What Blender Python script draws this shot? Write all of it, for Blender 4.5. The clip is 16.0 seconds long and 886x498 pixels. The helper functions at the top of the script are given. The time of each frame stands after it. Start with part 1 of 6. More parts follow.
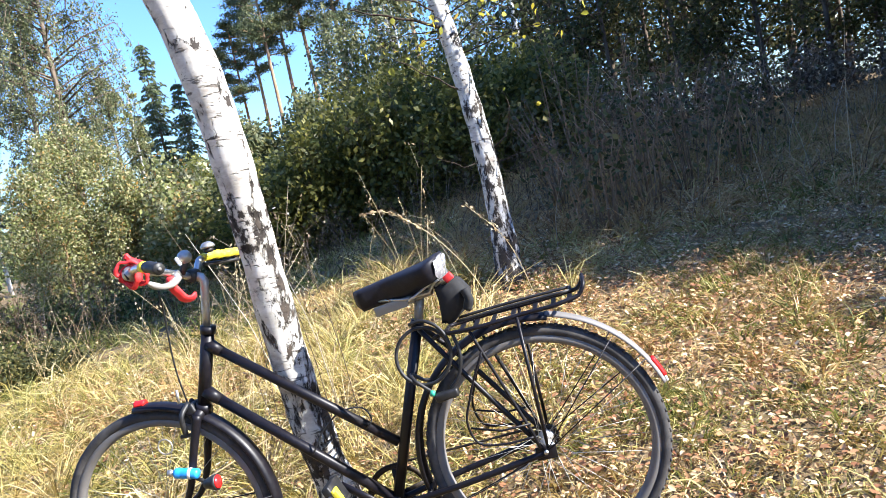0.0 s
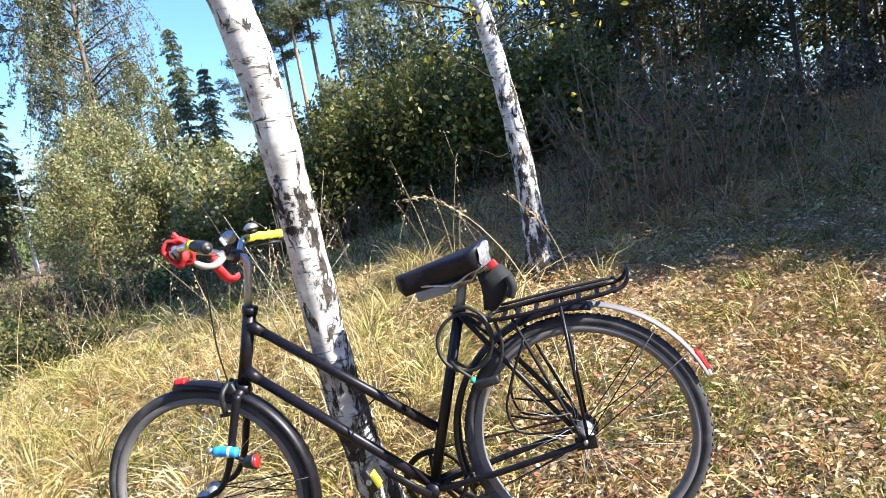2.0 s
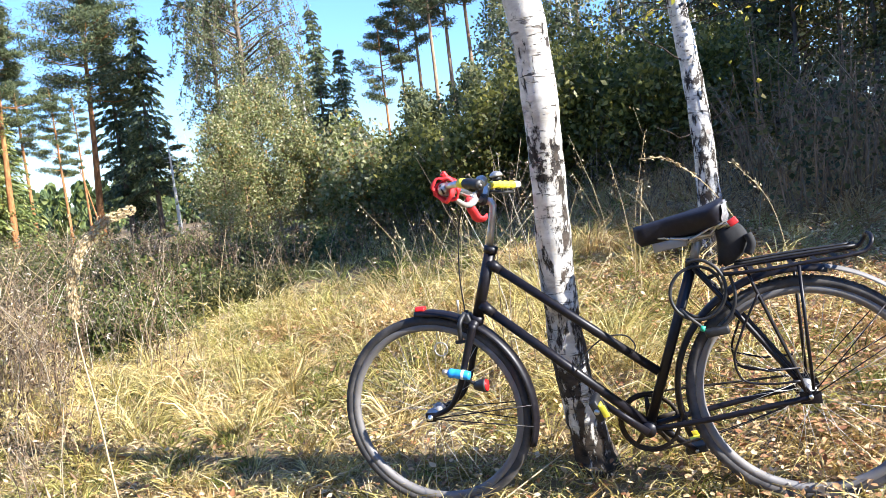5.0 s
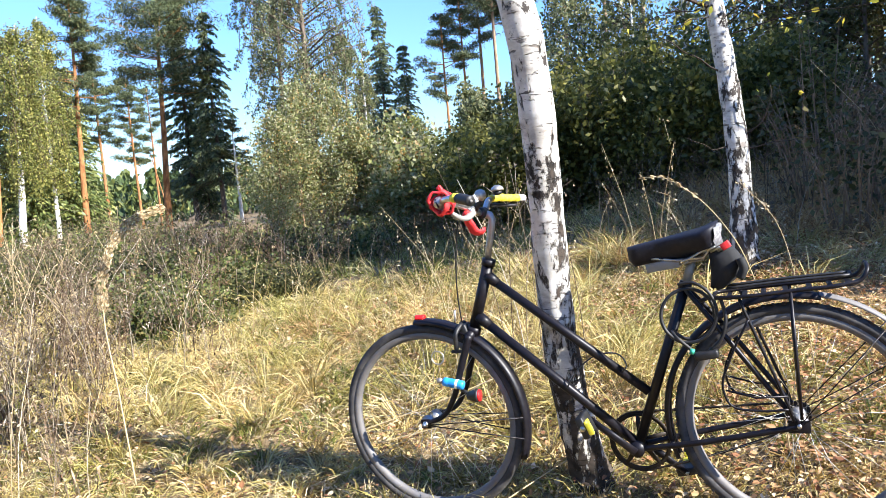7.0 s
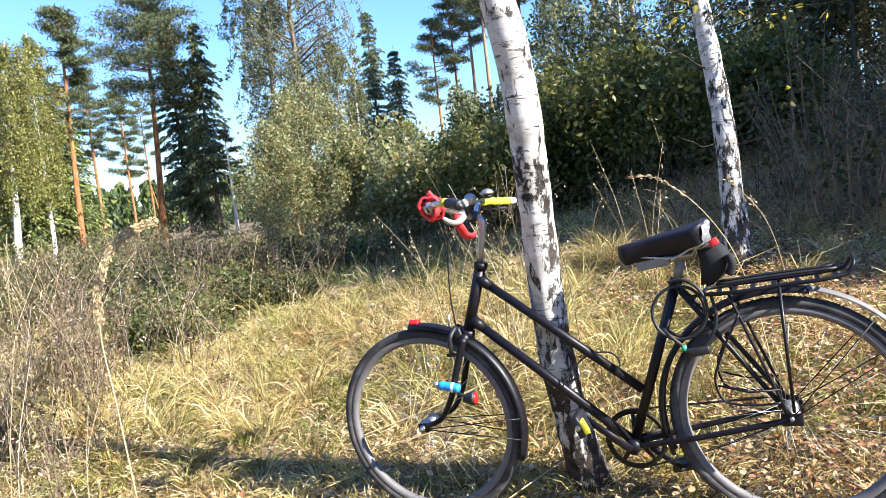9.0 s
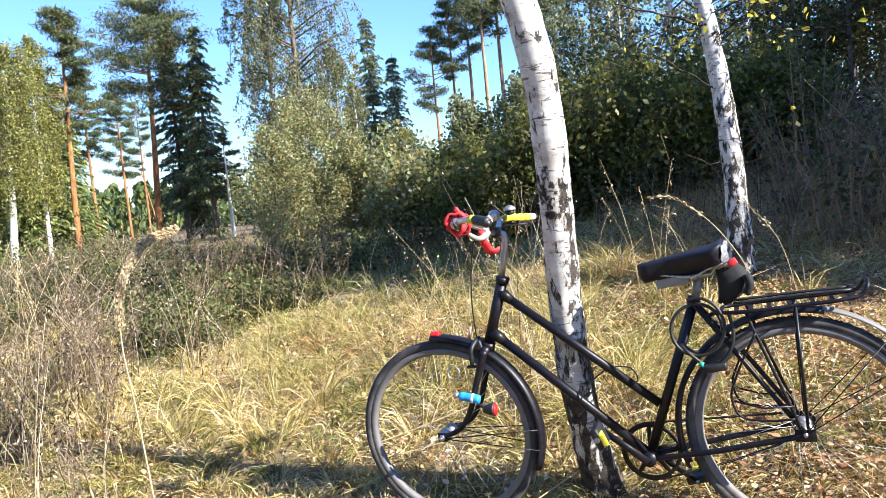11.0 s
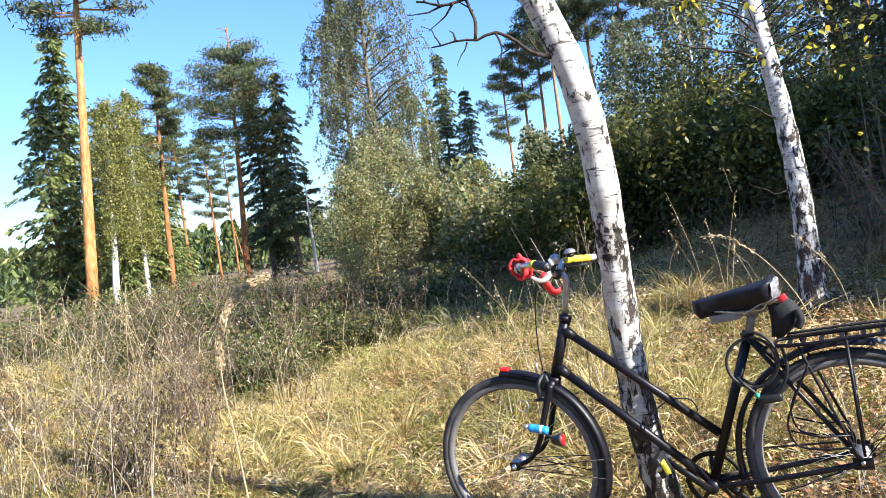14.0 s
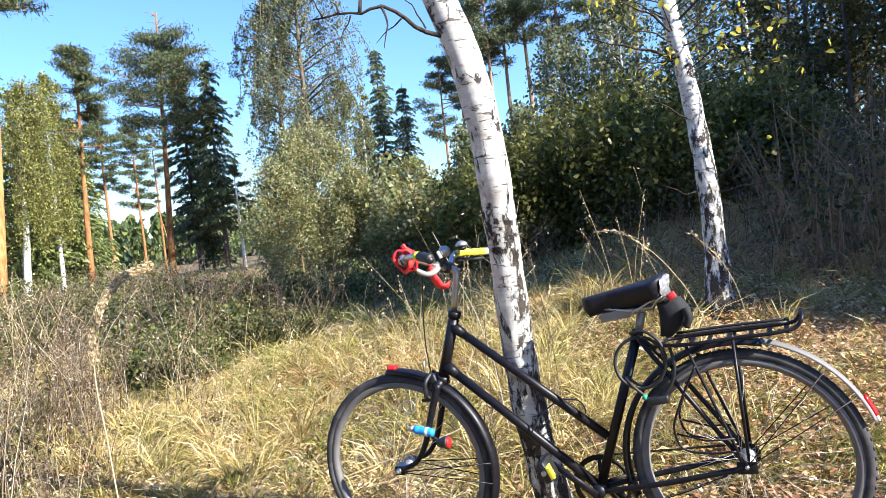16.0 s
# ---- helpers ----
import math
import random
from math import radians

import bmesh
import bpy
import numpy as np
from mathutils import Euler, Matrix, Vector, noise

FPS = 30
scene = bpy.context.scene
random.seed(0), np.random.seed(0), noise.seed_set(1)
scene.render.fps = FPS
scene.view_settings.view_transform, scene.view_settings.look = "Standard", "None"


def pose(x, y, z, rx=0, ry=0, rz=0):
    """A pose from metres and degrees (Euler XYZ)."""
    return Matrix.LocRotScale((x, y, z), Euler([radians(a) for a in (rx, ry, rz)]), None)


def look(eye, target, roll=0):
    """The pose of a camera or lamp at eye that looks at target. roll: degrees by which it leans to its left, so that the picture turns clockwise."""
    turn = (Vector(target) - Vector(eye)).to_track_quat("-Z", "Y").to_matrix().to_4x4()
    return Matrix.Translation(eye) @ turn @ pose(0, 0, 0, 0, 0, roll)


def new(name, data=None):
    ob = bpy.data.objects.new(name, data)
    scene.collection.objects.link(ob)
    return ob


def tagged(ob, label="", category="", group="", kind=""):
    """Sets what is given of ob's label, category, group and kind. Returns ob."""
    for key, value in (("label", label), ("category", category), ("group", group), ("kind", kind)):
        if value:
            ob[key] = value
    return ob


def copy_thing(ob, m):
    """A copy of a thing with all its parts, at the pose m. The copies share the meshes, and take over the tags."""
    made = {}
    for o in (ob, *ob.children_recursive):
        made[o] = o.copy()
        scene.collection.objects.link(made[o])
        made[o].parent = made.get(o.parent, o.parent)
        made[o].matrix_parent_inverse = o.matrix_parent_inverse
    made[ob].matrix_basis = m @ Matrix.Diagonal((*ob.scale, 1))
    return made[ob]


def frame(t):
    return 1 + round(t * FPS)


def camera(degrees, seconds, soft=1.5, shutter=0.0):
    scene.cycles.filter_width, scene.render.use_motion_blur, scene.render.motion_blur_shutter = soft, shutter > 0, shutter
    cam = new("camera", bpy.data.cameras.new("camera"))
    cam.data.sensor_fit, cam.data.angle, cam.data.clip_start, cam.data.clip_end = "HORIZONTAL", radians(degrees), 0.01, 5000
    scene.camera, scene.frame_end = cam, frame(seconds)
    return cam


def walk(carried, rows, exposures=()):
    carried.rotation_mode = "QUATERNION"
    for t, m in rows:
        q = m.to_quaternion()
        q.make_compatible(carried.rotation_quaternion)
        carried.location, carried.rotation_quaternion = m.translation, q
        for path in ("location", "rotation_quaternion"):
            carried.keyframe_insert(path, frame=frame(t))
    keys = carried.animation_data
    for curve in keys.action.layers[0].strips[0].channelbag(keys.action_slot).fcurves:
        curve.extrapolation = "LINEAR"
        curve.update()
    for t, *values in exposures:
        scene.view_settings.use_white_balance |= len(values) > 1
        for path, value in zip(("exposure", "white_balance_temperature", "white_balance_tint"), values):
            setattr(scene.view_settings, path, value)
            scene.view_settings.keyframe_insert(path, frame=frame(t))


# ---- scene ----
# ---- camera ----
cam = camera(62.0, 16.0, soft=0.7)
PATH = [
    (0, 0.033, -1.946, 1.087, 84.50, 11.88, 5.22),
    (0.5, 0.027, -1.952, 1.090, 84.09, 11.85, 3.91),
    (1, 0.024, -1.954, 1.087, 83.88, 11.77, 3.53),
    (1.5, 0.004, -1.946, 1.084, 83.91, 11.29, 4.09),
    (2, -0.035, -1.950, 1.088, 84.11, 10.54, 6.86),
    (2.5, -0.034, -1.940, 1.084, 84.01, 9.93, 7.89),
    (3, -0.035, -1.940, 1.081, 83.91, 10.20, 8.29),
    (3.5, -0.039, -1.948, 1.073, 83.74, 10.20, 8.56),
    (4, -0.073, -1.967, 1.065, 83.65, 9.88, 9.48),
    (4.5, -0.259, -2.050, 1.044, 84.38, 7.31, 13.64),
    (5, -0.388, -2.230, 1.040, 84.66, 6.80, 15.63),
    (5.2, -0.390, -2.272, 1.015, 85.59, 6.53, 16.35),
    (7.3, -0.165, -2.204, 1.074, 84.87, 5.20, 20.72),
    (7.5, -0.162, -2.207, 1.074, 84.98, 5.56, 20.53),
    (8, -0.164, -2.200, 1.073, 85.13, 6.26, 20.15),
    (10.3, -0.163, -2.245, 1.076, 84.97, 7.53, 19.46),
    (10.5, -0.153, -2.226, 1.087, 84.86, 7.25, 18.42),
    (11, -0.234, -2.310, 1.115, 85.58, 5.70, 19.62),
    (11.5, -0.273, -2.381, 1.132, 86.29, 6.39, 19.06),
    (12, -0.223, -2.383, 1.147, 87.24, 4.72, 16.90),
    (12.5, -0.119, -2.330, 1.145, 88.83, 4.91, 16.85),
    (13, -0.016, -2.296, 1.134, 89.40, 4.94, 16.93),
    (13.5, 0.007, -2.295, 1.124, 88.74, 5.03, 16.93),
    (14, -0.110, -2.493, 1.178, 88.49, 7.83, 25.63),
    (14.5, -0.089, -2.480, 1.176, 88.25, 7.93, 27.83),
    (15, -0.042, -2.346, 1.138, 87.88, 7.33, 24.51),
    (15.5, -0.020, -2.301, 1.128, 87.76, 7.28, 21.44),
    (16, -0.015, -2.282, 1.123, 87.82, 6.39, 20.81),
]

walk(cam, [(t, pose(x, y, z, rx, ry, rz)) for t, x, y, z, rx, ry, rz in PATH],
     exposures=((0.0, 1.72), (2.0, 1.60), (4.5, 1.68), (7.5, 1.55), (8.0, 1.55), (11.5, 1.52), (14.0, 1.40), (14.5, 1.36), (15.0, 1.38), (16.0, 1.46)))

# ---- world and sun ----
SUN_EL, SUN_AZ = 33.0, 104.0          # degrees; azimuth clockwise from +y
wd = bpy.data.worlds.new("sky")
scene.world = wd
wd.use_nodes = True
_n = wd.node_tree.nodes
_sky = _n.new("ShaderNodeTexSky")
_sky.sky_type = "NISHITA"
_sky.sun_disc = False
_sky.sun_elevation = radians(SUN_EL)
_sky.sun_rotation = radians(SUN_AZ)
_sky.air_density, _sky.dust_density, _sky.ozone_density = 1.5, 0.03, 4.0
_tint = _n.new("ShaderNodeMix")
_tint.data_type, _tint.blend_type = "RGBA", "MULTIPLY"
_tint.inputs["Factor"].default_value = 1.0
_tint.inputs["B"].default_value = (0.585, 0.805, 1.29, 1)
wd.node_tree.links.new(_sky.outputs[0], _tint.inputs["A"])
wd.node_tree.links.new(_tint.outputs["Result"], _n["Background"].inputs[0])
_n["Background"].inputs[1].default_value = 0.088
_sd = bpy.data.lights.new("sun", "SUN")
_sd.energy, _sd.angle, _sd.color = 5.1, radians(0.55), (1.0, 0.975, 0.935)
sun = new("sun", _sd)
_a, _e = radians(SUN_AZ), radians(SUN_EL)
_to = Vector((math.sin(_a) * math.cos(_e), math.cos(_a) * math.cos(_e), math.sin(_e)))
sun.matrix_world = look(_to * 30, (0, 0, 0))

# ---- materials ----


def mat(name, base=(0.5, 0.5, 0.5), rough=0.6, metal=0.0, spec=0.5):
    m = bpy.data.materials.new(name)
    m.use_nodes = True
    b = m.node_tree.nodes["Principled BSDF"]
    b.inputs["Base Color"].default_value = (*base, 1)
    b.inputs["Roughness"].default_value = rough
    b.inputs["Metallic"].default_value = metal
    b.inputs["Specular IOR Level"].default_value = spec
    return m


def nodes(m):
    nt = m.node_tree
    return nt, nt.nodes, nt.links, nt.nodes["Principled BSDF"]


def ramp(nt, stops, src):
    r = nt.nodes.new("ShaderNodeValToRGB")
    el = r.color_ramp.elements
    while len(el) < len(stops):
        el.new(0.5)
    for e, (p, c) in zip(el, stops):
        e.position = p
        e.color = (*c, 1)
    nt.links.new(src, r.inputs[0])
    return r.outputs[0]


def tex(nt, kind, scale, coord=None, detail=4.0, rough=0.55, stretch=None):
    t = nt.nodes.new(kind)
    t.inputs["Scale"].default_value = scale
    if kind == "ShaderNodeTexNoise":
        t.inputs["Detail"].default_value = detail
        t.inputs["Roughness"].default_value = rough
    c = coord
    if c is None:
        c = nt.nodes.new("ShaderNodeTexCoord").outputs["Object"]
    if stretch:
        mp = nt.nodes.new("ShaderNodeMapping")
        mp.inputs["Scale"].default_value = stretch
        nt.links.new(c, mp.inputs[0])
        c = mp.outputs[0]
    nt.links.new(c, t.inputs["Vector"])
    return t


def bump(nt, b, src, strength=0.3, dist=0.01):
    n = nt.nodes.new("ShaderNodeBump")
    n.inputs["Strength"].default_value = strength
    n.inputs["Distance"].default_value = dist
    nt.links.new(src, n.inputs["Height"])
    nt.links.new(n.outputs[0], b.inputs["Normal"])


def mixc(nt, fac, a, b, kind="MIX"):
    n = nt.nodes.new("ShaderNodeMix")
    n.data_type, n.blend_type = "RGBA", kind
    for s, v in ((n.inputs["Factor"], fac), (n.inputs["A"], a), (n.inputs["B"], b)):
        if isinstance(v, (int, float)):
            s.default_value = v
        elif isinstance(v, tuple):
            s.default_value = (*v, 1)
        else:
            nt.links.new(v, s)
    return n.outputs["Result"]


def leafy(name, stops, trans=0.35, rough=0.5, spec=0.4, clump=0.0):
    """Thin leaves: colour by island, some light through them."""
    m = mat(name, rough=rough, spec=spec)
    nt, nd, lk, b = nodes(m)
    g = nd.new("ShaderNodeNewGeometry")
    col = ramp(nt, stops, g.outputs["Random Per Island"])
    if clump:
        nz = tex(nt, "ShaderNodeTexNoise", clump, detail=2.0)
        col = mixc(nt, ramp(nt, ((0.35, (0, 0, 0)), (0.65, (1, 1, 1))), nz.outputs[0]), col, mixc(nt, 1.0, col, (0.55, 0.62, 0.42), "MULTIPLY"))
        nb = tex(nt, "ShaderNodeTexNoise", clump * 2.3, detail=3.0)
        col = mixc(nt, ramp(nt, ((0.52, (0, 0, 0)), (0.66, (0.8, 0.8, 0.8))), nb.outputs[0]), col, mixc(nt, 1.0, col, (0.62, 0.47, 0.40), "MULTIPLY"))
    lk.new(col, b.inputs["Base Color"])
    tr = nd.new("ShaderNodeBsdfTranslucent")
    lk.new(col, tr.inputs[0])
    mx = nd.new("ShaderNodeMixShader")
    mx.inputs[0].default_value = trans
    lk.new(b.outputs[0], mx.inputs[1])
    lk.new(tr.outputs[0], mx.inputs[2])
    lk.new(mx.outputs[0], nd["Material Output"].inputs[0])
    return m


def make_soil():
    m = mat("soil", rough=0.95, spec=0.2)
    nt, nd, lk, b = nodes(m)
    a = tex(nt, "ShaderNodeTexNoise", 9.0, detail=8)
    c = tex(nt, "ShaderNodeTexNoise", 0.8, detail=4)
    fine = ramp(nt, ((0.3, (0.075, 0.050, 0.028)), (0.5, (0.17, 0.12, 0.065)), (0.72, (0.32, 0.23, 0.125))), a.outputs[0])
    wide = ramp(nt, ((0.4, (0.13, 0.09, 0.05)), (0.62, (0.29, 0.21, 0.115))), c.outputs[0])
    lk.new(mixc(nt, 0.5, fine, wide), b.inputs["Base Color"])
    bump(nt, b, a.outputs[0], 0.8, 0.03)
    return m


def make_birch(name, dark=0.5):
    """White bark with dark lenticels across, and black fissures low on the trunk."""
    m = mat(name, rough=0.75, spec=0.25)
    nt, nd, lk, b = nodes(m)
    base = tex(nt, "ShaderNodeTexNoise", 11.0, detail=8, rough=0.65, stretch=(1, 1, 1.8))
    white = ramp(nt, ((0.3, (0.30, 0.255, 0.215)), (0.46, (0.58, 0.545, 0.49)), (0.66, (0.80, 0.775, 0.73))), base.outputs[0])
    lent = tex(nt, "ShaderNodeTexNoise", 20.0, detail=4, stretch=(1.0, 1.0, 5.0))
    lm = ramp(nt, ((0.615, (0, 0, 0)), (0.70, (0.85, 0.85, 0.85))), lent.outputs[0])
    col = mixc(nt, lm, white, (0.09, 0.075, 0.065))
    band = tex(nt, "ShaderNodeTexNoise", 10.0, detail=7, rough=0.66, stretch=(1.0, 1.0, 5.5))
    bm_ = ramp(nt, ((0.60, (0, 0, 0)), (0.65, (0.9, 0.9, 0.9))), band.outputs[0])
    col = mixc(nt, bm_, col, (0.075, 0.062, 0.055))
    knot = tex(nt, "ShaderNodeTexNoise", 7.0, detail=9, rough=0.72, stretch=(1.0, 1.0, 0.75))
    kn = ramp(nt, ((0.548, (0, 0, 0)), (0.575, (1, 1, 1))), knot.outputs[0])
    col = mixc(nt, kn, col, (0.045, 0.037, 0.032))
    pat = tex(nt, "ShaderNodeTexNoise", 24.0, detail=9, rough=0.72, stretch=(1.0, 1.0, 0.32))
    co = nd.new("ShaderNodeTexCoord")
    sp = nd.new("ShaderNodeSeparateXYZ")
    lk.new(co.outputs["Object"], sp.inputs[0])
    mr = nd.new("ShaderNodeMapRange")
    mr.inputs["From Max"].default_value = 1.3
    lk.new(sp.outputs["Z"], mr.inputs["Value"])
    hz = ramp(nt, ((0.0, (0.26,) * 3), (0.14, (0.155,) * 3), (0.34, (0.118,) * 3), (0.52, (0.100,) * 3), (0.72, (0.080,) * 3), (0.90, (0.05,) * 3), (1.0, (0.02,) * 3)), mr.outputs[0])
    ad = nd.new("ShaderNodeMath")
    lk.new(pat.outputs[0], ad.inputs[0])
    lk.new(hz, ad.inputs[1])
    pm = ramp(nt, ((0.60, (0, 0, 0)), (0.645, (1, 1, 1))), ad.outputs[0])
    col = mixc(nt, pm, col, ramp(nt, ((0.38, (0.022, 0.018, 0.015)), (0.66, (0.10, 0.078, 0.062))), base.outputs[0]))
    lk.new(col, b.inputs["Base Color"])
    hs = mixc(nt, 0.5, pm, lm)
    inv = nd.new("ShaderNodeMath")
    inv.operation = "SUBTRACT"
    inv.inputs[0].default_value = 1.0
    lk.new(hs, inv.inputs[1])
    bump(nt, b, inv.outputs[0], 1.0, 0.02)
    return m


def make_bark(name, lo, hi, scale=14.0):
    m = mat(name, rough=0.9, spec=0.2)
    nt, nd, lk, b = nodes(m)
    a = tex(nt, "ShaderNodeTexNoise", scale, detail=6, stretch=(1, 1, 0.3))
    lk.new(ramp(nt, ((0.35, lo), (0.68, hi)), a.outputs[0]), b.inputs["Base Color"])
    bump(nt, b, a.outputs[0], 0.8, 0.03)
    return m


def worn(name, base, rough, metal=0.0, dust=(0.3, 0.26, 0.2), amount=0.25, scale=25.0, spec=0.5):
    m = mat(name, base, rough, metal, spec)
    nt, nd, lk, b = nodes(m)
    a = tex(nt, "ShaderNodeTexNoise", scale, detail=6)
    f = ramp(nt, ((0.45, (0, 0, 0)), (0.8, (amount,) * 3)), a.outputs[0])
    lk.new(mixc(nt, f, base, dust), b.inputs["Base Color"])
    r = nd.new("ShaderNodeMapRange")
    r.inputs["To Min"].default_value, r.inputs["To Max"].default_value = rough * 0.8, min(1, rough * 1.5)
    lk.new(a.outputs[0], r.inputs["Value"])
    lk.new(r.outputs[0], b.inputs["Roughness"])
    return m


M_SOIL = make_soil()
M_BIRCH = make_birch("birch_bark")
M_BIRCH_FAR = mat("birch_bark_far", (0.62, 0.6, 0.56), 0.8)
M_ORANGE_BARK = make_bark("orange_pine_bark", (0.34, 0.15, 0.05), (0.62, 0.33, 0.13))
M_PALE_BARK = make_bark("pale_pine_bark", (0.22, 0.13, 0.075), (0.46, 0.31, 0.20))
M_PINE_BARK = make_bark("pine_bark", (0.20, 0.085, 0.035), (0.46, 0.22, 0.09))
M_DARK_BARK = make_bark("grey_bark", (0.08, 0.06, 0.045), (0.22, 0.17, 0.13))
M_BRANCH = make_bark("dark_branch_bark", (0.025, 0.019, 0.015), (0.085, 0.062, 0.048), 30)
M_TWIG = make_bark("twig_bark", (0.07, 0.05, 0.036), (0.20, 0.145, 0.105), 30)
M_GRASS = leafy("dry_grass", ((0.0, (0.24, 0.185, 0.055)), (0.2, (0.48, 0.365, 0.125)), (0.5, (0.68, 0.51, 0.21)), (0.75, (0.78, 0.62, 0.28)), (1.0, (0.86, 0.75, 0.45))), 0.3, 0.45, clump=1.6)
M_GREEN_GRASS = leafy("green_grass", ((0.0, (0.06, 0.085, 0.015)), (0.5, (0.17, 0.19, 0.035)), (1.0, (0.36, 0.33, 0.08))), 0.35, 0.6)
M_STRAW = leafy("straw", ((0.0, (0.30, 0.20, 0.10)), (0.5, (0.52, 0.40, 0.22)), (1.0, (0.66, 0.55, 0.35))), 0.2, 0.7)
M_WEED = leafy("brown_weed", ((0.0, (0.07, 0.050, 0.032)), (0.5, (0.17, 0.125, 0.080)), (0.85, (0.31, 0.25, 0.175)), (1.0, (0.62, 0.55, 0.45))), 0.2, 0.8)
M_LITTER = leafy("leaf_litter", ((0.0, (0.20, 0.080, 0.035)), (0.3, (0.38, 0.185, 0.085)), (0.6, (0.53, 0.325, 0.155)), (0.88, (0.65, 0.46, 0.26)), (1.0, (0.78, 0.62, 0.40))), 0.15, 0.7)
M_YELLOW_LEAF = leafy("yellow_leaf", ((0.0, (0.30, 0.32, 0.05)), (0.35, (0.46, 0.42, 0.06)), (0.6, (0.72, 0.56, 0.05)), (0.85, (0.75, 0.60, 0.10)), (1.0, (0.65, 0.30, 0.03))), 0.5)
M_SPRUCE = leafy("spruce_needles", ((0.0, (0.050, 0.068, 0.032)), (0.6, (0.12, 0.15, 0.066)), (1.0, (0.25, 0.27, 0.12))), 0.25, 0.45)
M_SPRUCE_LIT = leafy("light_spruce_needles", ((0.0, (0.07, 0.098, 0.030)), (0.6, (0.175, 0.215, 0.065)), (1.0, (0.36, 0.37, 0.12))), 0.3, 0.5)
M_GREY_LEAF = leafy("grey_birch_leaves", ((0.0, (0.09, 0.11, 0.05)), (0.6, (0.18, 0.20, 0.09)), (1.0, (0.36, 0.34, 0.17))), 0.45)
M_PINE = leafy("pine_needles", ((0.0, (0.035, 0.052, 0.024)), (0.6, (0.085, 0.108, 0.042)), (1.0, (0.20, 0.205, 0.085))), 0.2, 0.55)
M_BIRCH_LEAF = leafy("birch_leaves", ((0.0, (0.11, 0.125, 0.030)), (0.6, (0.27, 0.285, 0.075)), (1.0, (0.50, 0.45, 0.13))), 0.45)
M_ASPEN = leafy("aspen_leaves", ((0.0, (0.13, 0.16, 0.05)), (0.45, (0.28, 0.29, 0.11)), (0.85, (0.46, 0.44, 0.26)), (1.0, (0.48, 0.26, 0.06))), 0.45, 0.3)
M_BUSH = leafy("willow_leaves", ((0.0, (0.07, 0.078, 0.018)), (0.6, (0.175, 0.175, 0.040)), (1.0, (0.34, 0.30, 0.075))), 0.45, 0.45)
M_LOW = leafy("low_shrub_leaves", ((0.0, (0.040, 0.050, 0.014)), (0.45, (0.10, 0.125, 0.032)), (0.80, (0.18, 0.20, 0.055)), (1.0, (0.32, 0.23, 0.09))), 0.35, 0.5)
M_BROWN_GRASS = leafy("brown_grass", ((0.0, (0.24, 0.125, 0.05)), (0.4, (0.47, 0.28, 0.115)), (0.8, (0.62, 0.41, 0.19)), (1.0, (0.40, 0.32, 0.09))), 0.25, 0.6)
M_RUST = leafy("rusty_weed", ((0.0, (0.045, 0.028, 0.016)), (0.4, (0.13, 0.080, 0.045)), (0.8, (0.26, 0.175, 0.105)), (1.0, (0.46, 0.38, 0.27))), 0.15, 0.85)
M_SAPLING = make_bark("sapling_bark", (0.16, 0.10, 0.06), (0.40, 0.27, 0.17), 30)
M_FAR = leafy("far_forest_leaves", ((0.0, (0.06, 0.09, 0.04)), (0.6, (0.13, 0.17, 0.06)), (1.0, (0.26, 0.27, 0.08))), 0.25, clump=0.05)
M_DARKLEAF = leafy("shade_leaves", ((0.0, (0.05, 0.055, 0.018)), (0.6, (0.11, 0.115, 0.04)), (1.0, (0.24, 0.20, 0.07))), 0.45)

# ---- geometry helpers ----


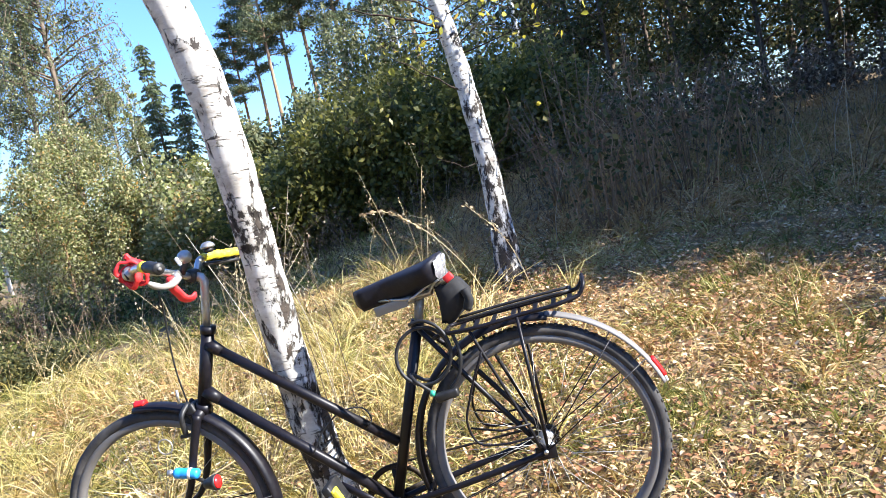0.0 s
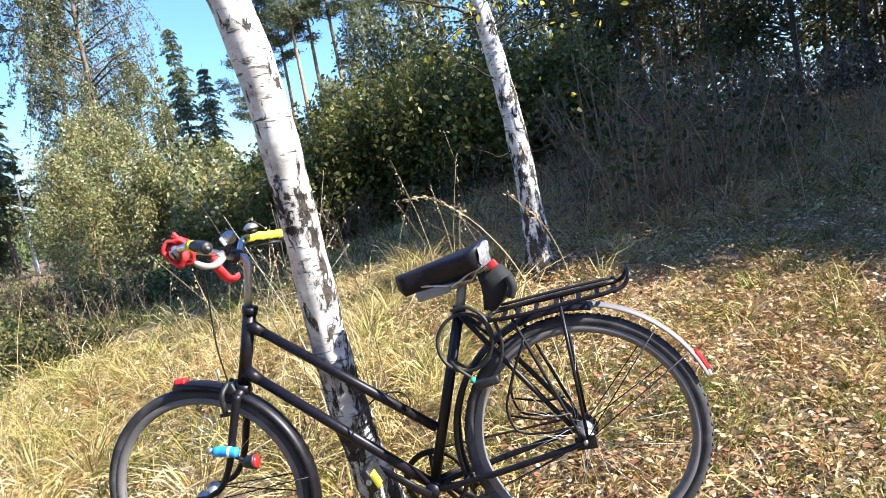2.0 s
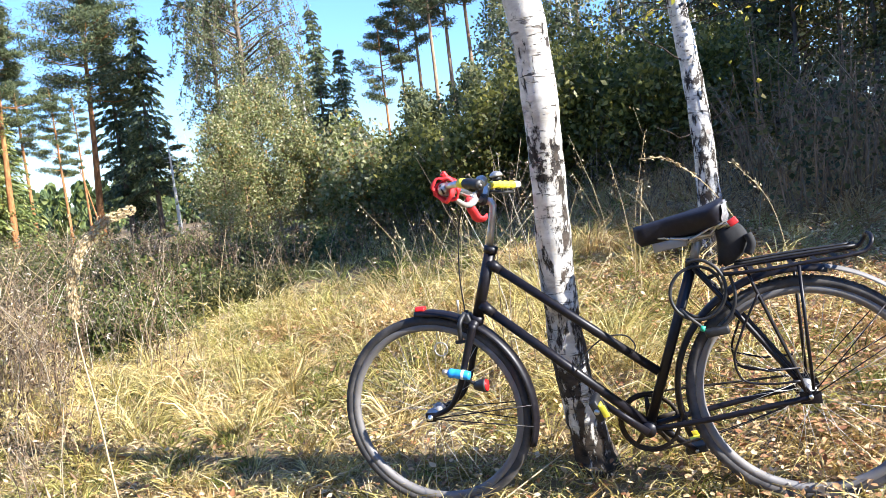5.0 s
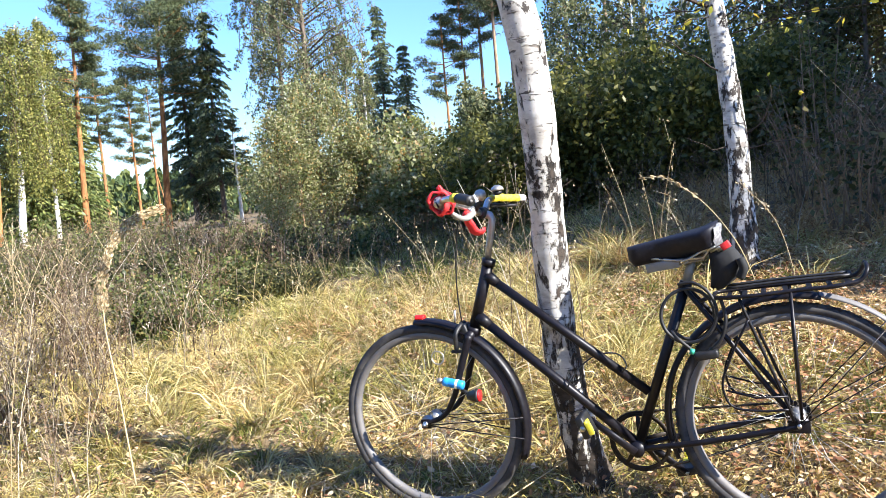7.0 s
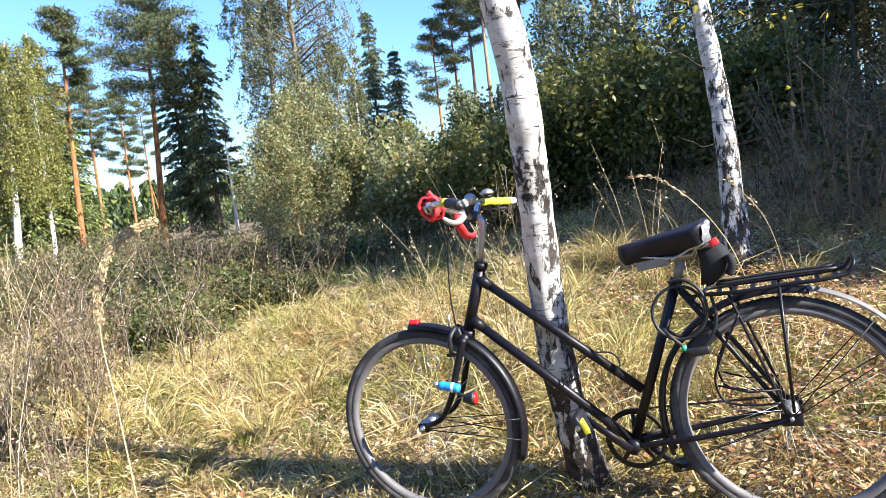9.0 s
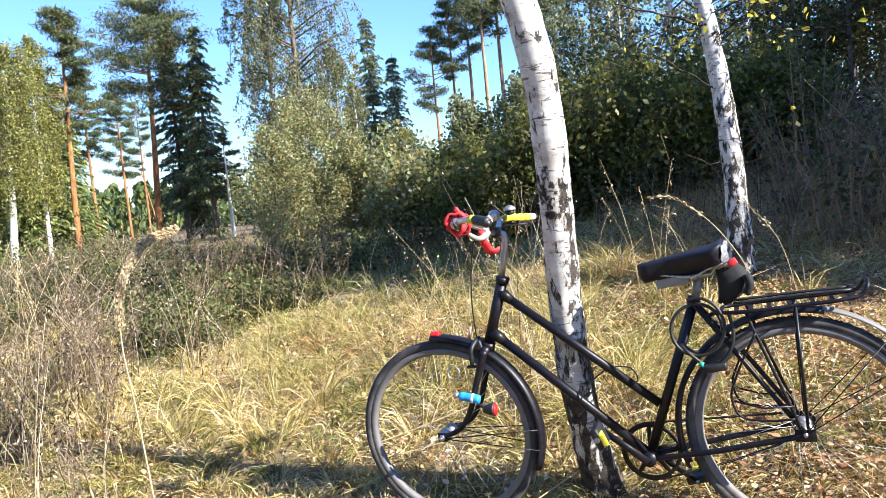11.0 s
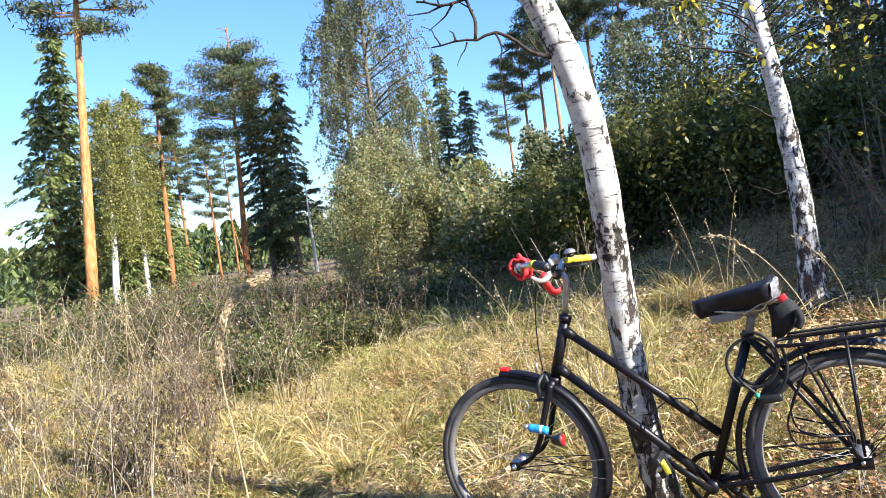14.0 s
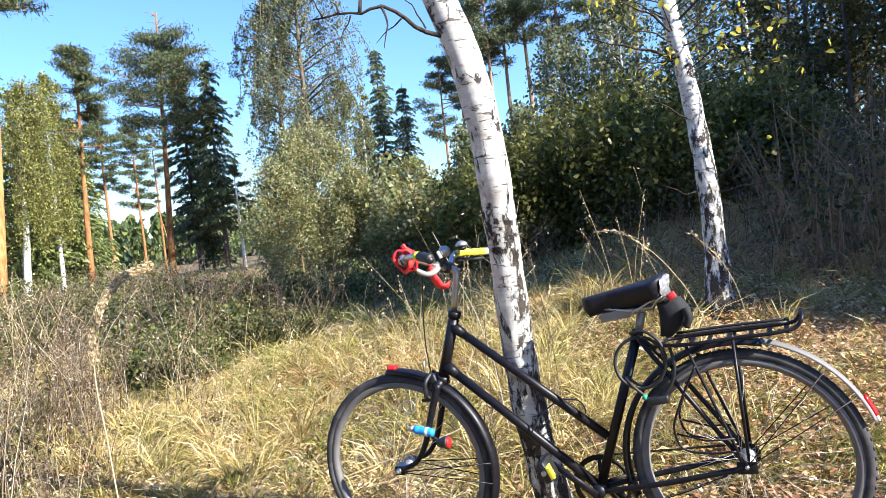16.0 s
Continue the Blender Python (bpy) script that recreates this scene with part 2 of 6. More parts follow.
class Geo:
    """Gathers points and faces for one mesh."""

    def __init__(self):
        self.v, self.f = [], []

    def add(self, v, f):
        k = len(self.v)
        self.v.extend(tuple(map(float, p)) for p in v)
        self.f.extend(tuple(i + k for i in q) for q in f)
        return self

    def tube(self, pts, r, seg=10, closed=False, flat=1.0):
        p = np.array(pts, float)
        n = len(p)
        rr = np.full(n, r, float) if np.isscalar(r) else np.array(r, float)
        if closed:
            t = np.roll(p, -1, 0) - np.roll(p, 1, 0)
        else:
            t = np.gradient(p, axis=0)
        t /= np.linalg.norm(t, axis=1, keepdims=True) + 1e-12
        a = np.cross(t[0], (0, 1, 0) if abs(t[0][1]) < 0.9 else (1, 0, 0))
        rings = []
        for i in range(n):
            a = a - t[i] * (a @ t[i])
            a /= np.linalg.norm(a) + 1e-12
            b = np.cross(t[i], a)
            th = np.arange(seg) * 2 * math.pi / seg
            rings.append(p[i] + rr[i] * (np.cos(th)[:, None] * a + flat * np.sin(th)[:, None] * b))
        f = []
        for i in range(n if closed else n - 1):
            j = (i + 1) % n
            for s in range(seg):
                u = (s + 1) % seg
                f.append((i * seg + s, i * seg + u, j * seg + u, j * seg + s))
        if not closed:
            f.append(tuple(range(seg))[::-1])
            f.append(tuple((n - 1) * seg + s for s in range(seg)))
        return self.add(np.concatenate(rings), f)

    def lathe(self, profile, origin=(0, 0, 0), axis="y", seg=24):
        """profile: pairs (radius, along the axis)."""
        v, n = [], len(profile)
        for k in range(seg):
            c, s = math.cos(2 * math.pi * k / seg), math.sin(2 * math.pi * k / seg)
            for r, h in profile:
                q = {"y": (r * c, h, r * s), "z": (r * c, r * s, h), "x": (h, r * c, r * s)}[axis]
                v.append((origin[0] + q[0], origin[1] + q[1], origin[2] + q[2]))
        f = []
        for k in range(seg):
            m = (k + 1) % seg
            for i in range(n - 1):
                f.append((k * n + i, k * n + i + 1, m * n + i + 1, m * n + i))
        return self.add(v, f)

    def box(self, c, size, m=None, bevel=0.12):
        """A box with bevelled edges: each corner cut into three points."""
        bm = bmesh.new()
        bmesh.ops.create_cube(bm, size=1)
        bmesh.ops.scale(bm, vec=size, verts=bm.verts)
        bmesh.ops.bevel(bm, geom=bm.edges[:], offset=min(size) * bevel, segments=2, affect="EDGES", profile=0.5)
        if m is not None:
            bmesh.ops.transform(bm, matrix=m, verts=bm.verts)
        bm.verts.index_update()
        v = [(q.co.x + c[0], q.co.y + c[1], q.co.z + c[2]) for q in bm.verts]
        f = [[q.index for q in g.verts] for g in bm.faces]
        bm.free()
        return self.add(v, f)

    def make(self, name, material, parent=None, smooth=True, label=""):
        me = bpy.data.meshes.new(name)
        me.from_pydata(self.v, [], self.f)
        me.validate()
        return link(name, me, material, parent, smooth, label)


def link(name, me, material, parent=None, smooth=True, label=""):
    if smooth:
        me.polygons.foreach_set("use_smooth", [True] * len(me.polygons))
    me.materials.append(material)
    me.update()
    ob = new(name, me)
    ob.parent = parent
    if label:
        ob["label"] = label
    return ob


def cards(name, P, U, Wd, material, parent=None, fold=0.0, label=""):
    """Many small leaves: centre P, half length U, half width Wd (n x 3 each); each a folded four-corner leaf."""
    n = len(P)
    nr = np.cross(U, Wd)
    nr /= np.linalg.norm(nr, axis=1, keepdims=True) + 1e-9
    lift = nr * (np.linalg.norm(Wd, axis=1, keepdims=True) * fold)
    v = np.stack([P - U, P + Wd + lift, P + U, P - Wd + lift], 1).reshape(-1, 3)
    f = np.arange(4 * n).reshape(n, 4)
    me = bpy.data.meshes.new(name)
    me.vertices.add(4 * n)
    me.vertices.foreach_set("co", v.ravel())
    me.loops.add(4 * n)
    me.loops.foreach_set("vertex_index", f.ravel())
    me.polygons.add(n)
    me.polygons.foreach_set("loop_start", np.arange(n) * 4)
    me.update(calc_edges=True)
    return link(name, me, material, parent, False, label)


def leaves6(name, P, U, Wd, material, parent=None, fold=0.3, label=""):
    """Broad leaves of six points, cupped along the midrib."""
    n = len(P)
    nr = np.cross(U, Wd)
    nr /= np.linalg.norm(nr, axis=1, keepdims=True) + 1e-9
    s = np.linalg.norm(Wd, axis=1, keepdims=True)
    up = nr * s * fold * rng.uniform(0.2, 1.6, (n, 1))
    curl = nr * s * rng.uniform(-0.5, 0.9, (n, 1))
    v = np.stack([P - U, P - U * 0.45 + Wd * 0.9 + up, P + U * 0.25 + Wd * 0.8 + up, P + U + curl, P + U * 0.25 - Wd * 0.8 + up, P - U * 0.45 - Wd * 0.9 + up], 1).reshape(-1, 3)
    k = np.arange(n)[:, None] * 6
    me = bpy.data.meshes.new(name)
    me.vertices.add(6 * n)
    me.vertices.foreach_set("co", v.ravel())
    me.loops.add(8 * n)
    me.loops.foreach_set("vertex_index", np.concatenate([(k + np.array([0, 1, 2, 3])).ravel(), (k + np.array([0, 3, 4, 5])).ravel()]))
    me.polygons.add(2 * n)
    me.polygons.foreach_set("loop_start", np.arange(2 * n) * 4)
    me.update(calc_edges=True)
    return link(name, me, material, parent, False, label)


def blades(name, P, tip, width, material, parent=None, bend=None, label=""):
    """Grass blades: root P, tip point, half width; each of two quads narrowing to the tip."""
    n = len(P)
    d = tip - P
    side = np.cross(d, rng.normal(size=(n, 3)))
    side /= np.linalg.norm(side, axis=1, keepdims=True) + 1e-9
    side *= width[:, None]
    mid = P + d * 0.55 + (bend if bend is not None else 0)
    v = np.stack([P - side, P + side, mid + side * 0.8, mid - side * 0.8, tip], 1).reshape(-1, 3)
    k = np.arange(n)[:, None] * 5
    quad = (k + np.array([0, 1, 2, 3])).ravel()
    tri = (k + np.array([3, 2, 4])).ravel()
    me = bpy.data.meshes.new(name)
    me.vertices.add(5 * n)
    me.vertices.foreach_set("co", v.ravel())
    me.loops.add(7 * n)
    me.loops.foreach_set("vertex_index", np.concatenate([quad, tri]))
    me.polygons.add(2 * n)
    me.polygons.foreach_set("loop_start", np.concatenate([np.arange(n) * 4, 4 * n + np.arange(n) * 3]))
    me.update(calc_edges=True)
    return link(name, me, material, parent, False, label)


rng = np.random.default_rng(7)


def empty(name, at=(0, 0, 0)):
    e = new(name)
    e.empty_display_size = 0.1
    e.location = at
    return e


# ---- ground ----


def sstep(a, b, x):
    t = np.clip((np.asarray(x, float) - a) / (b - a), 0, 1)
    return t * t * (3 - 2 * t)


def ground_z(x, y):
    x, y = np.asarray(x, float), np.asarray(y, float)
    yp, yn = np.maximum(y, 0), np.minimum(y, 0)
    left = 0.42 * (1 - np.exp(-yp / 2.2)) + 0.004 * np.maximum(yp - 6, 0)
    right = 1.45 * (1 - np.exp(-yp / 6.2)) + 0.012 * np.maximum(yp - 7.5, 0)
    s = sstep(-4.5, 0.8, x)
    z = left * (1 - s) + right * s + 0.08 * np.maximum(yn, -4) + 0.05 * np.clip(x, -2.5, 0)
    z = z - 0.9 * sstep(-12, -45, x) * 1.0
    z = z + 0.012 * np.sin(3.1 * x + 1.3 * y) * np.cos(2.3 * y - 0.7 * x) + 0.02 * np.sin(1.1 * x + 0.4) * np.cos(1.3 * y)
    return z


def gz(x, y):
    return float(ground_z(x, y))


def make_ground():
    # fine near the middle, coarse to the horizon
    def axis(fine, far):
        a = np.arange(-fine, fine + 0.01, 0.14)
        k = np.geomspace(0.2, far - fine, 40)
        return np.concatenate([-(fine + k)[::-1], a, fine + k])
    xs, ys = axis(7, 900), axis(7, 900)
    X, Y = np.meshgrid(xs, ys, indexing="ij")
    Z = ground_z(X, Y)
    n, m = X.shape
    v = np.stack([X, Y, Z], -1).reshape(-1, 3)
    i = np.arange(n - 1)[:, None] * m + np.arange(m - 1)[None]
    f = np.stack([i, i + m, i + m + 1, i + 1], -1).reshape(-1, 4)
    me = bpy.data.meshes.new("ground")
    me.from_pydata(v.tolist(), [], f.tolist())
    ob = link("ground", me, M_SOIL)
    tagged(ob, "sloping forest ground of brown soil and dry litter", "ground", kind="structure")


make_ground()

# ---- trees ----


def unit(n):
    v = rng.normal(size=(n, 3))
    return v / np.linalg.norm(v, axis=1, keepdims=True)


def trunk_path(h, lean=(0, 0), wob=0.02, n=9):
    z = np.linspace(0, h, n)
    x = lean[0] * z + wob * np.cumsum(rng.normal(size=n)) * (z > 0)
    y = lean[1] * z + wob * np.cumsum(rng.normal(size=n)) * (z > 0)
    return np.stack([x, y, z], 1)


def along(path, z):
    return np.array([np.interp(z, path[:, 2], path[:, 0]), np.interp(z, path[:, 2], path[:, 1]), z])


def leaf_cards(name, C, spread, per, size, material, parent, droop=0.0, long=1.6, fold=0.25):
    """Leaves in clumps about the centres C."""
    n = len(C) * per
    P = np.repeat(C, per, 0) + rng.normal(size=(n, 3)) * np.array(spread)
    U = unit(n)
    U[:, 2] -= droop
    U /= np.linalg.norm(U, axis=1, keepdims=True)
    W = np.cross(U, unit(n))
    W /= np.linalg.norm(W, axis=1, keepdims=True)
    s = size * rng.uniform(0.6, 1.3, n)[:, None]
    return cards(name, P, U * s * long * 0.5, W * s * 0.5, material, parent, fold)


def spruce(x, y, h, r, label, group="", dens=1.0, bare=0.08, leaf=None, sprays=8):
    """Tiers of drooping boughs, each hung with flat sprays of needles."""
    root = empty("spruce_tree", (x, y, gz(x, y) - 0.05))
    tp = trunk_path(h, wob=0.01)
    Geo().tube(tp, np.linspace(0.013 * h, 0.01, len(tp)), 8).make("trunk", M_DARK_BARK, root)
    P, U, W, lim = [], [], [], Geo()
    z = bare * h
    while z < h * 0.985:
        k = 1 - z / h
        n = 5 if k > 0.15 else 4
        for a in rng.uniform(0, 6.283) + np.arange(n) * 6.283 / n + rng.normal(size=n) * 0.35:
            if rng.uniform() < 0.22:
                continue
            ll = (r * 1.15 * k ** 0.62 + 0.05) * rng.uniform(0.35, 1.2)
            m = max(4, int(9 * ll * dens))
            s = np.linspace(0.12, 1, m)
            d = np.array([math.cos(a), math.sin(a), 0])
            q = along(tp, z) + d * (s * ll)[:, None]
            sag = rng.uniform(0.25, 0.5)
            q[:, 2] += 0.10 * ll * s - sag * ll * s ** 2
            lim.tube([along(tp, z), q[-1]], [0.012 + 0.006 * ll, 0.004], 3)
            side = np.array([-d[1], d[0], 0])
            for j in range(sprays):
                o = rng.normal(size=(m, 1)) * 0.13 * (0.3 + 0.7 * ll) * (1.1 - 0.6 * s)[:, None]
                p = q + side * o + rng.normal(size=(m, 3)) * 0.03
                u = d * 0.75 + side * np.sign(o) * 0.55 + rng.normal(size=(m, 3)) * 0.22
                u[:, 2] -= rng.uniform(0.35, 1.0, m)
                u /= np.linalg.norm(u, axis=1, keepdims=True)
                w = np.cross(u, unit(m))
                w /= np.linalg.norm(w, axis=1, keepdims=True)
                sc = rng.uniform(0.6, 1.4, m)[:, None] * (0.055 + 0.0040 * h)
                P.append(p + u * sc * 0.7)
                U.append(u * sc)
                W.append(w * sc * 0.36)
        z += (0.07 + 0.011 * h) * rng.uniform(0.6, 1.4)
    lim.make("bough", M_DARK_BARK, root)["kind"] = "stuff"
    cards("crown", np.concatenate(P), np.concatenate(U), np.concatenate(W), leaf or M_SPRUCE, root, 0.3)
    return tagged(root, label, "spruce tree", group)


def pine(x, y, h, crown, r, label, group="", lean=(0, 0), thick=0.014, n=40, bark=None, per=95, snag=0.0):
    """crown: the share of the height at which the crown begins; snag: a dead bare tip above it."""
    root = empty("pine_tree", (x, y, gz(x, y) - 0.05))
    r = 0.74 * r
    tp = trunk_path(h, lean, 0.010 * h / 10)
    Geo().tube(tp, np.linspace(thick * h, 0.003 * h, len(tp)), 10).make("trunk", bark or M_PINE_BARK, root)
    C, S, lim = [], [], Geo()
    top = 1 - snag
    for i in range(n):
        k = ((i + rng.uniform(0, 1)) / n) ** 0.85
        z = h * (crown + (top - crown) * k)
        a = rng.uniform(0, 6.283)
        ln = r * (0.30 + 0.80 * math.sin(math.pi * min(1, 0.22 + 0.74 * k))) * rng.uniform(0.45, 1.1)
        b0 = along(tp, min(z, h * 0.98))
        e = b0 + np.array([math.cos(a) * ln, math.sin(a) * ln, 0.22 * ln + rng.normal() * 0.08 * ln])
        mid = (b0 + e) / 2 + np.array([0, 0, -0.06 * ln])
        lim.tube([b0, mid, e], [0.0028 * h, 0.002 * h, 0.0008 * h], 5)
        for f in (0.62, 1.0):
            C.append(b0 + (e - b0) * f + rng.normal(size=3) * 0.07 * ln)
            S.append(0.5 if f < 1 else 1.0)
    for i in range(7 if snag else 0):
        b0 = along(tp, h * rng.uniform(top, 0.995))
        a, ln = rng.uniform(0, 6.283), r * rng.uniform(0.15, 0.4)
        e = b0 + np.array([math.cos(a) * ln, math.sin(a) * ln, 0.3 * ln])
        lim.tube([b0, (b0 + e) / 2 + np.array([0, 0, 0.05]), e], [0.0018 * h, 0.0012 * h, 0.0005 * h], 4)
    lim.make("limb", bark or M_PINE_BARK, root)["kind"] = "stuff"
    sp = 0.072 * r + 0.006 * h
    leaf_cards("crown", np.array(C), (sp * 1.25, sp * 1.25, sp * 0.55), int(per * 1.8), 0.013 + 0.0019 * h, M_PINE, root, droop=-0.25, long=5.5)
    return tagged(root, label, "pine tree", group)


def broadleaf(name, x, y, h, r, label, leaf, bark, size=0.1, start=0.25, limbs=60, per=110, droop=0.5, group="", lean=(0, 0), thick=0.011, wisp=0.5, cat=""):
    """Limbs that rise and hang over, with leaves strung along their twigs."""
    root = empty(name, (x, y, gz(x, y) - 0.05))
    tp = trunk_path(h, lean, 0.015 * h / 8)
    Geo().tube(tp, np.linspace(thick * h, 0.002 * h, len(tp)), 9).make("trunk", bark, root)
    lim, C = Geo(), []
    for i in range(limbs):
        k = (i + rng.uniform(0, 1)) / limbs
        z = h * (start + (0.97 - start) * k)
        a = rng.uniform(0, 6.283)
        ln = r * (math.sin(math.pi * (0.18 + 0.78 * k)) ** 0.8) * rng.uniform(0.4, 1.15)
        b0 = along(tp, z)
        d = np.array([math.cos(a), math.sin(a), 0])
        e = b0 + d * ln + np.array([0, 0, 0.45 * ln])
        mid = (b0 + e) / 2 + np.array([0, 0, 0.08 * ln])
        lim.tube([b0, mid, e], [0.003 * h, 0.0022 * h, 0.0012 * h], 4)
        for f in (0.45, 0.72, 1.0):
            q = b0 + (e - b0) * f
            t = q + d * 0.22 * ln + rng.normal(size=3) * 0.10 * ln + np.array([0, 0, -droop * ln * rng.uniform(0.5, 1.3)])
            lim.tube([q, (q + t) / 2 + d * 0.06 * ln, t], [0.001 * h, 0.0007 * h, 0.0004 * h], 3)
            C += [q + (t - q) * u + rng.normal(size=3) * 0.03 * r for u in np.linspace(0.0, 1.0, 4)]
    lim.make("limb", M_TWIG, root)["kind"] = "stuff"
    leaf_cards("crown", np.array(C), (wisp * 0.10 * r, wisp * 0.10 * r, wisp * 0.15 * r), max(3, per // 7), size * 0.72, leaf, root, droop=0.6)
    return tagged(root, label, cat or "tree", group)


def shrub(name, x, y, h, r, label, leaf, stems=26, per=300, size=0.06, group="", bare=0.25, bark=None):
    root = empty(name, (x, y, gz(x, y) - 0.04))
    st, C = Geo(), []
    for i in range(stems):
        a, q = rng.uniform(0, 6.283), rng.uniform(0, 1) ** 0.6
        hh = h * rng.uniform(0.65, 1.0) * (1 - 0.35 * q)
        e = np.array([math.cos(a) * r * q, math.sin(a) * r * q, hh])
        b = e * np.array([0.3, 0.3, 0]) + rng.normal(size=3) * np.array([0.06 * r, 0.06 * r, 0])
        mid = b * 0.35 + e * 0.65 * np.array([0.75, 0.75, 0.95])
        st.tube([b, (b + mid) / 2, mid, e], [0.006 * h, 0.005 * h, 0.0035 * h, 0.001 * h], 5)
        for s in np.linspace(bare, 1, 9):
            p = b + (mid - b) * s / 0.65 if s < 0.65 else mid + (e - mid) * (s - 0.65) / 0.35
            for _ in range(2):
                off = rng.normal(size=3) * 0.13 * r
                C.append(p + off)
                st.tube([p, p + off], [0.0015 * h, 0.0005 * h], 3)
    st.make("stem", bark or M_TWIG, root)["kind"] = "stuff"
    leaf_cards("leaves", np.array(C), (0.09 * r, 0.09 * r, 0.07 * h), max(1, per // 18), size, leaf, root)
    return tagged(root, label, "shrub", group)


# conifers and birches across the left distance, by bearing, distance and the slope of the sight line to their tops


def spot(az, d):
    a = radians(az)
    return -0.02 - d * math.sin(a), -2.28 + d * math.cos(a)


def tall(az, d, slope):
    return 1.12 + d * slope - gz(*spot(az, d))


def far_spruce(az, d, slope, r, label, **kw):
    return spruce(*spot(az, d), tall(az, d, slope), r, label, **kw)


def far_pine(az, d, slope, crown, r, label, group="", **kw):
    return pine(*spot(az, d), tall(az, d, slope), crown, r, label, group, **kw)


def far_birch(az, d, slope, r, label, leaf, name="birch_tree", bark=None, **kw):
    return broadleaf(name, *spot(az, d), tall(az, d, slope), r, label, leaf, bark or M_BIRCH_FAR, cat=name.replace("_", " "), **kw)


far_pine(52.2, 20.0, 0.52, 0.60, 1.9, "tall pine with an orange sunlit trunk above shrubs", lean=(0.055, 0.065), thick=0.0135, n=46, bark=M_ORANGE_BARK)
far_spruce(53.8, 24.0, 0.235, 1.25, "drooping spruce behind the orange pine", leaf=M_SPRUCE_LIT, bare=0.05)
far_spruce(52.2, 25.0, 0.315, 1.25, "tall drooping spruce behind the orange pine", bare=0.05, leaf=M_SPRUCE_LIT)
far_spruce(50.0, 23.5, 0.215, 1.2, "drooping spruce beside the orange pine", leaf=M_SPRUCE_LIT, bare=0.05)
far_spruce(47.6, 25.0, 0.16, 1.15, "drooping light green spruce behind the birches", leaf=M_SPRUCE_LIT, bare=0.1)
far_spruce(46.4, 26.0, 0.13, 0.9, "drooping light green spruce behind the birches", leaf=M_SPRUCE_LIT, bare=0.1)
far_birch(50.6, 21.0, 0.225, 0.95, "yellow-green weeping birch with a white trunk", M_BIRCH_LEAF, size=0.052, start=0.34, limbs=76, per=130, droop=1.5, lean=(0.05, 0.06), wisp=0.6, thick=0.018)
far_birch(48.4, 22.5, 0.235, 0.72, "yellow-green weeping birch with a white trunk", M_BIRCH_LEAF, size=0.052, start=0.30, limbs=70, per=130, droop=1.5, lean=(0.02, 0.02), wisp=0.6)
far_pine(46.6, 24.0, 0.262, 0.50, 1.15, "slim pine with a sparse upper crown", lean=(0.03, 0.035), n=40)
far_pine(45.0, 46.0, 0.19, 0.50, 1.45, "slender far pine with a bare trunk", "slender far pines", thick=0.011, n=40, per=120)
far_pine(42.9, 46.0, 0.163, 0.42, 1.35, "slender far pine with a bare trunk", "slender far pines", thick=0.010, n=38, per=120)
far_pine(41.6, 50.0, 0.15, 0.55, 1.1, "slender far pine with a bare trunk", "slender far pines", n=18, thick=0.009)
far_pine(40.9, 47.0, 0.075, 0.80, 0.5, "slender far pine with a bare trunk", "slender far pines", lean=(-0.12, -0.12), n=6, thick=0.012)
far_pine(41.2, 27.0, 0.305, 0.50, 2.35, "broad pine with a grey-green crown and a dead tip", lean=(0.035, 0.035), thick=0.0135, n=60, snag=0.09)
far_spruce(39.2, 28.5, 0.262, 0.85, "dark spruce beside the broad pine", bare=0.16, dens=1.2)
far_spruce(37.3, 27.0, 0.248, 1.05, "dark bushy spruce with a pointed top", bare=0.2, dens=1.2)
far_spruce(38.3, 29.0, 0.15, 0.8, "low dark spruce beside the taller one", bare=0.06)
far_pine(36.1, 25.5, 0.105, 0.45, 0.75, "young pine with a pale bare trunk", bark=M_BIRCH_FAR, n=14, thick=0.02)
far_birch(30.6, 22.0, 0.43, 1.65, "tall grey-green weeping birch", M_GREY_LEAF, bark=M_DARK_BARK, size=0.062, start=0.24, limbs=84, per=250, droop=1.0, lean=(0.02, 0.01), wisp=0.45)
far_birch(32.4, 24.5, 0.36, 1.1, "tall grey-green weeping birch", M_GREY_LEAF, bark=M_DARK_BARK, size=0.062, start=0.34, limbs=50, per=220, droop=1.0, wisp=0.45)
far_birch(27.4, 23.5, 0.21, 0.9, "thin grey-green weeping birch", M_GREY_LEAF, bark=M_DARK_BARK, size=0.062, start=0.28, limbs=36, per=170, droop=1.0, wisp=0.45)
far_birch(64.0, 15.0, 0.52, 1.5, "weeping birch with long hanging twigs", M_GREY_LEAF, size=0.075, start=0.50, limbs=50, per=90, droop=1.6, wisp=0.7)
for az, d, sl, r in ((33.3, 12.6, 0.105, 0.55), (31.9, 12.9, 0.138, 0.60), (30.2, 13.2, 0.152, 0.66), (28.6, 13.0, 0.128, 0.60), (27.0, 12.8, 0.085, 0.5)):
    far_birch(az, d, sl, r, "pale yellowing young aspen with some orange leaves", M_ASPEN, "aspen_tree", M_SAPLING, size=0.038, start=0.05, limbs=38, per=120, droop=0.1, wisp=1.2, group="young aspens at the wood's edge")
far_birch(26.4, 24.0, 0.195, 0.45, "thin half-bare birch with a pale trunk", M_BIRCH_LEAF, size=0.07, start=0.5, limbs=18, per=40, droop=0.3, lean=(0.03, 0.0), thick=0.014)
far_spruce(24.6, 36.0, 0.243, 1.15, "narrow dark spruce with a pointed top", group="narrow far spruces")
far_spruce(22.9, 38.0, 0.192, 1.05, "narrow dark spruce with a pointed top", group="narrow far spruces")
far_spruce(26.0, 34.0, 0.16, 0.9, "narrow dark spruce behind the bare birch", group="narrow far spruces")
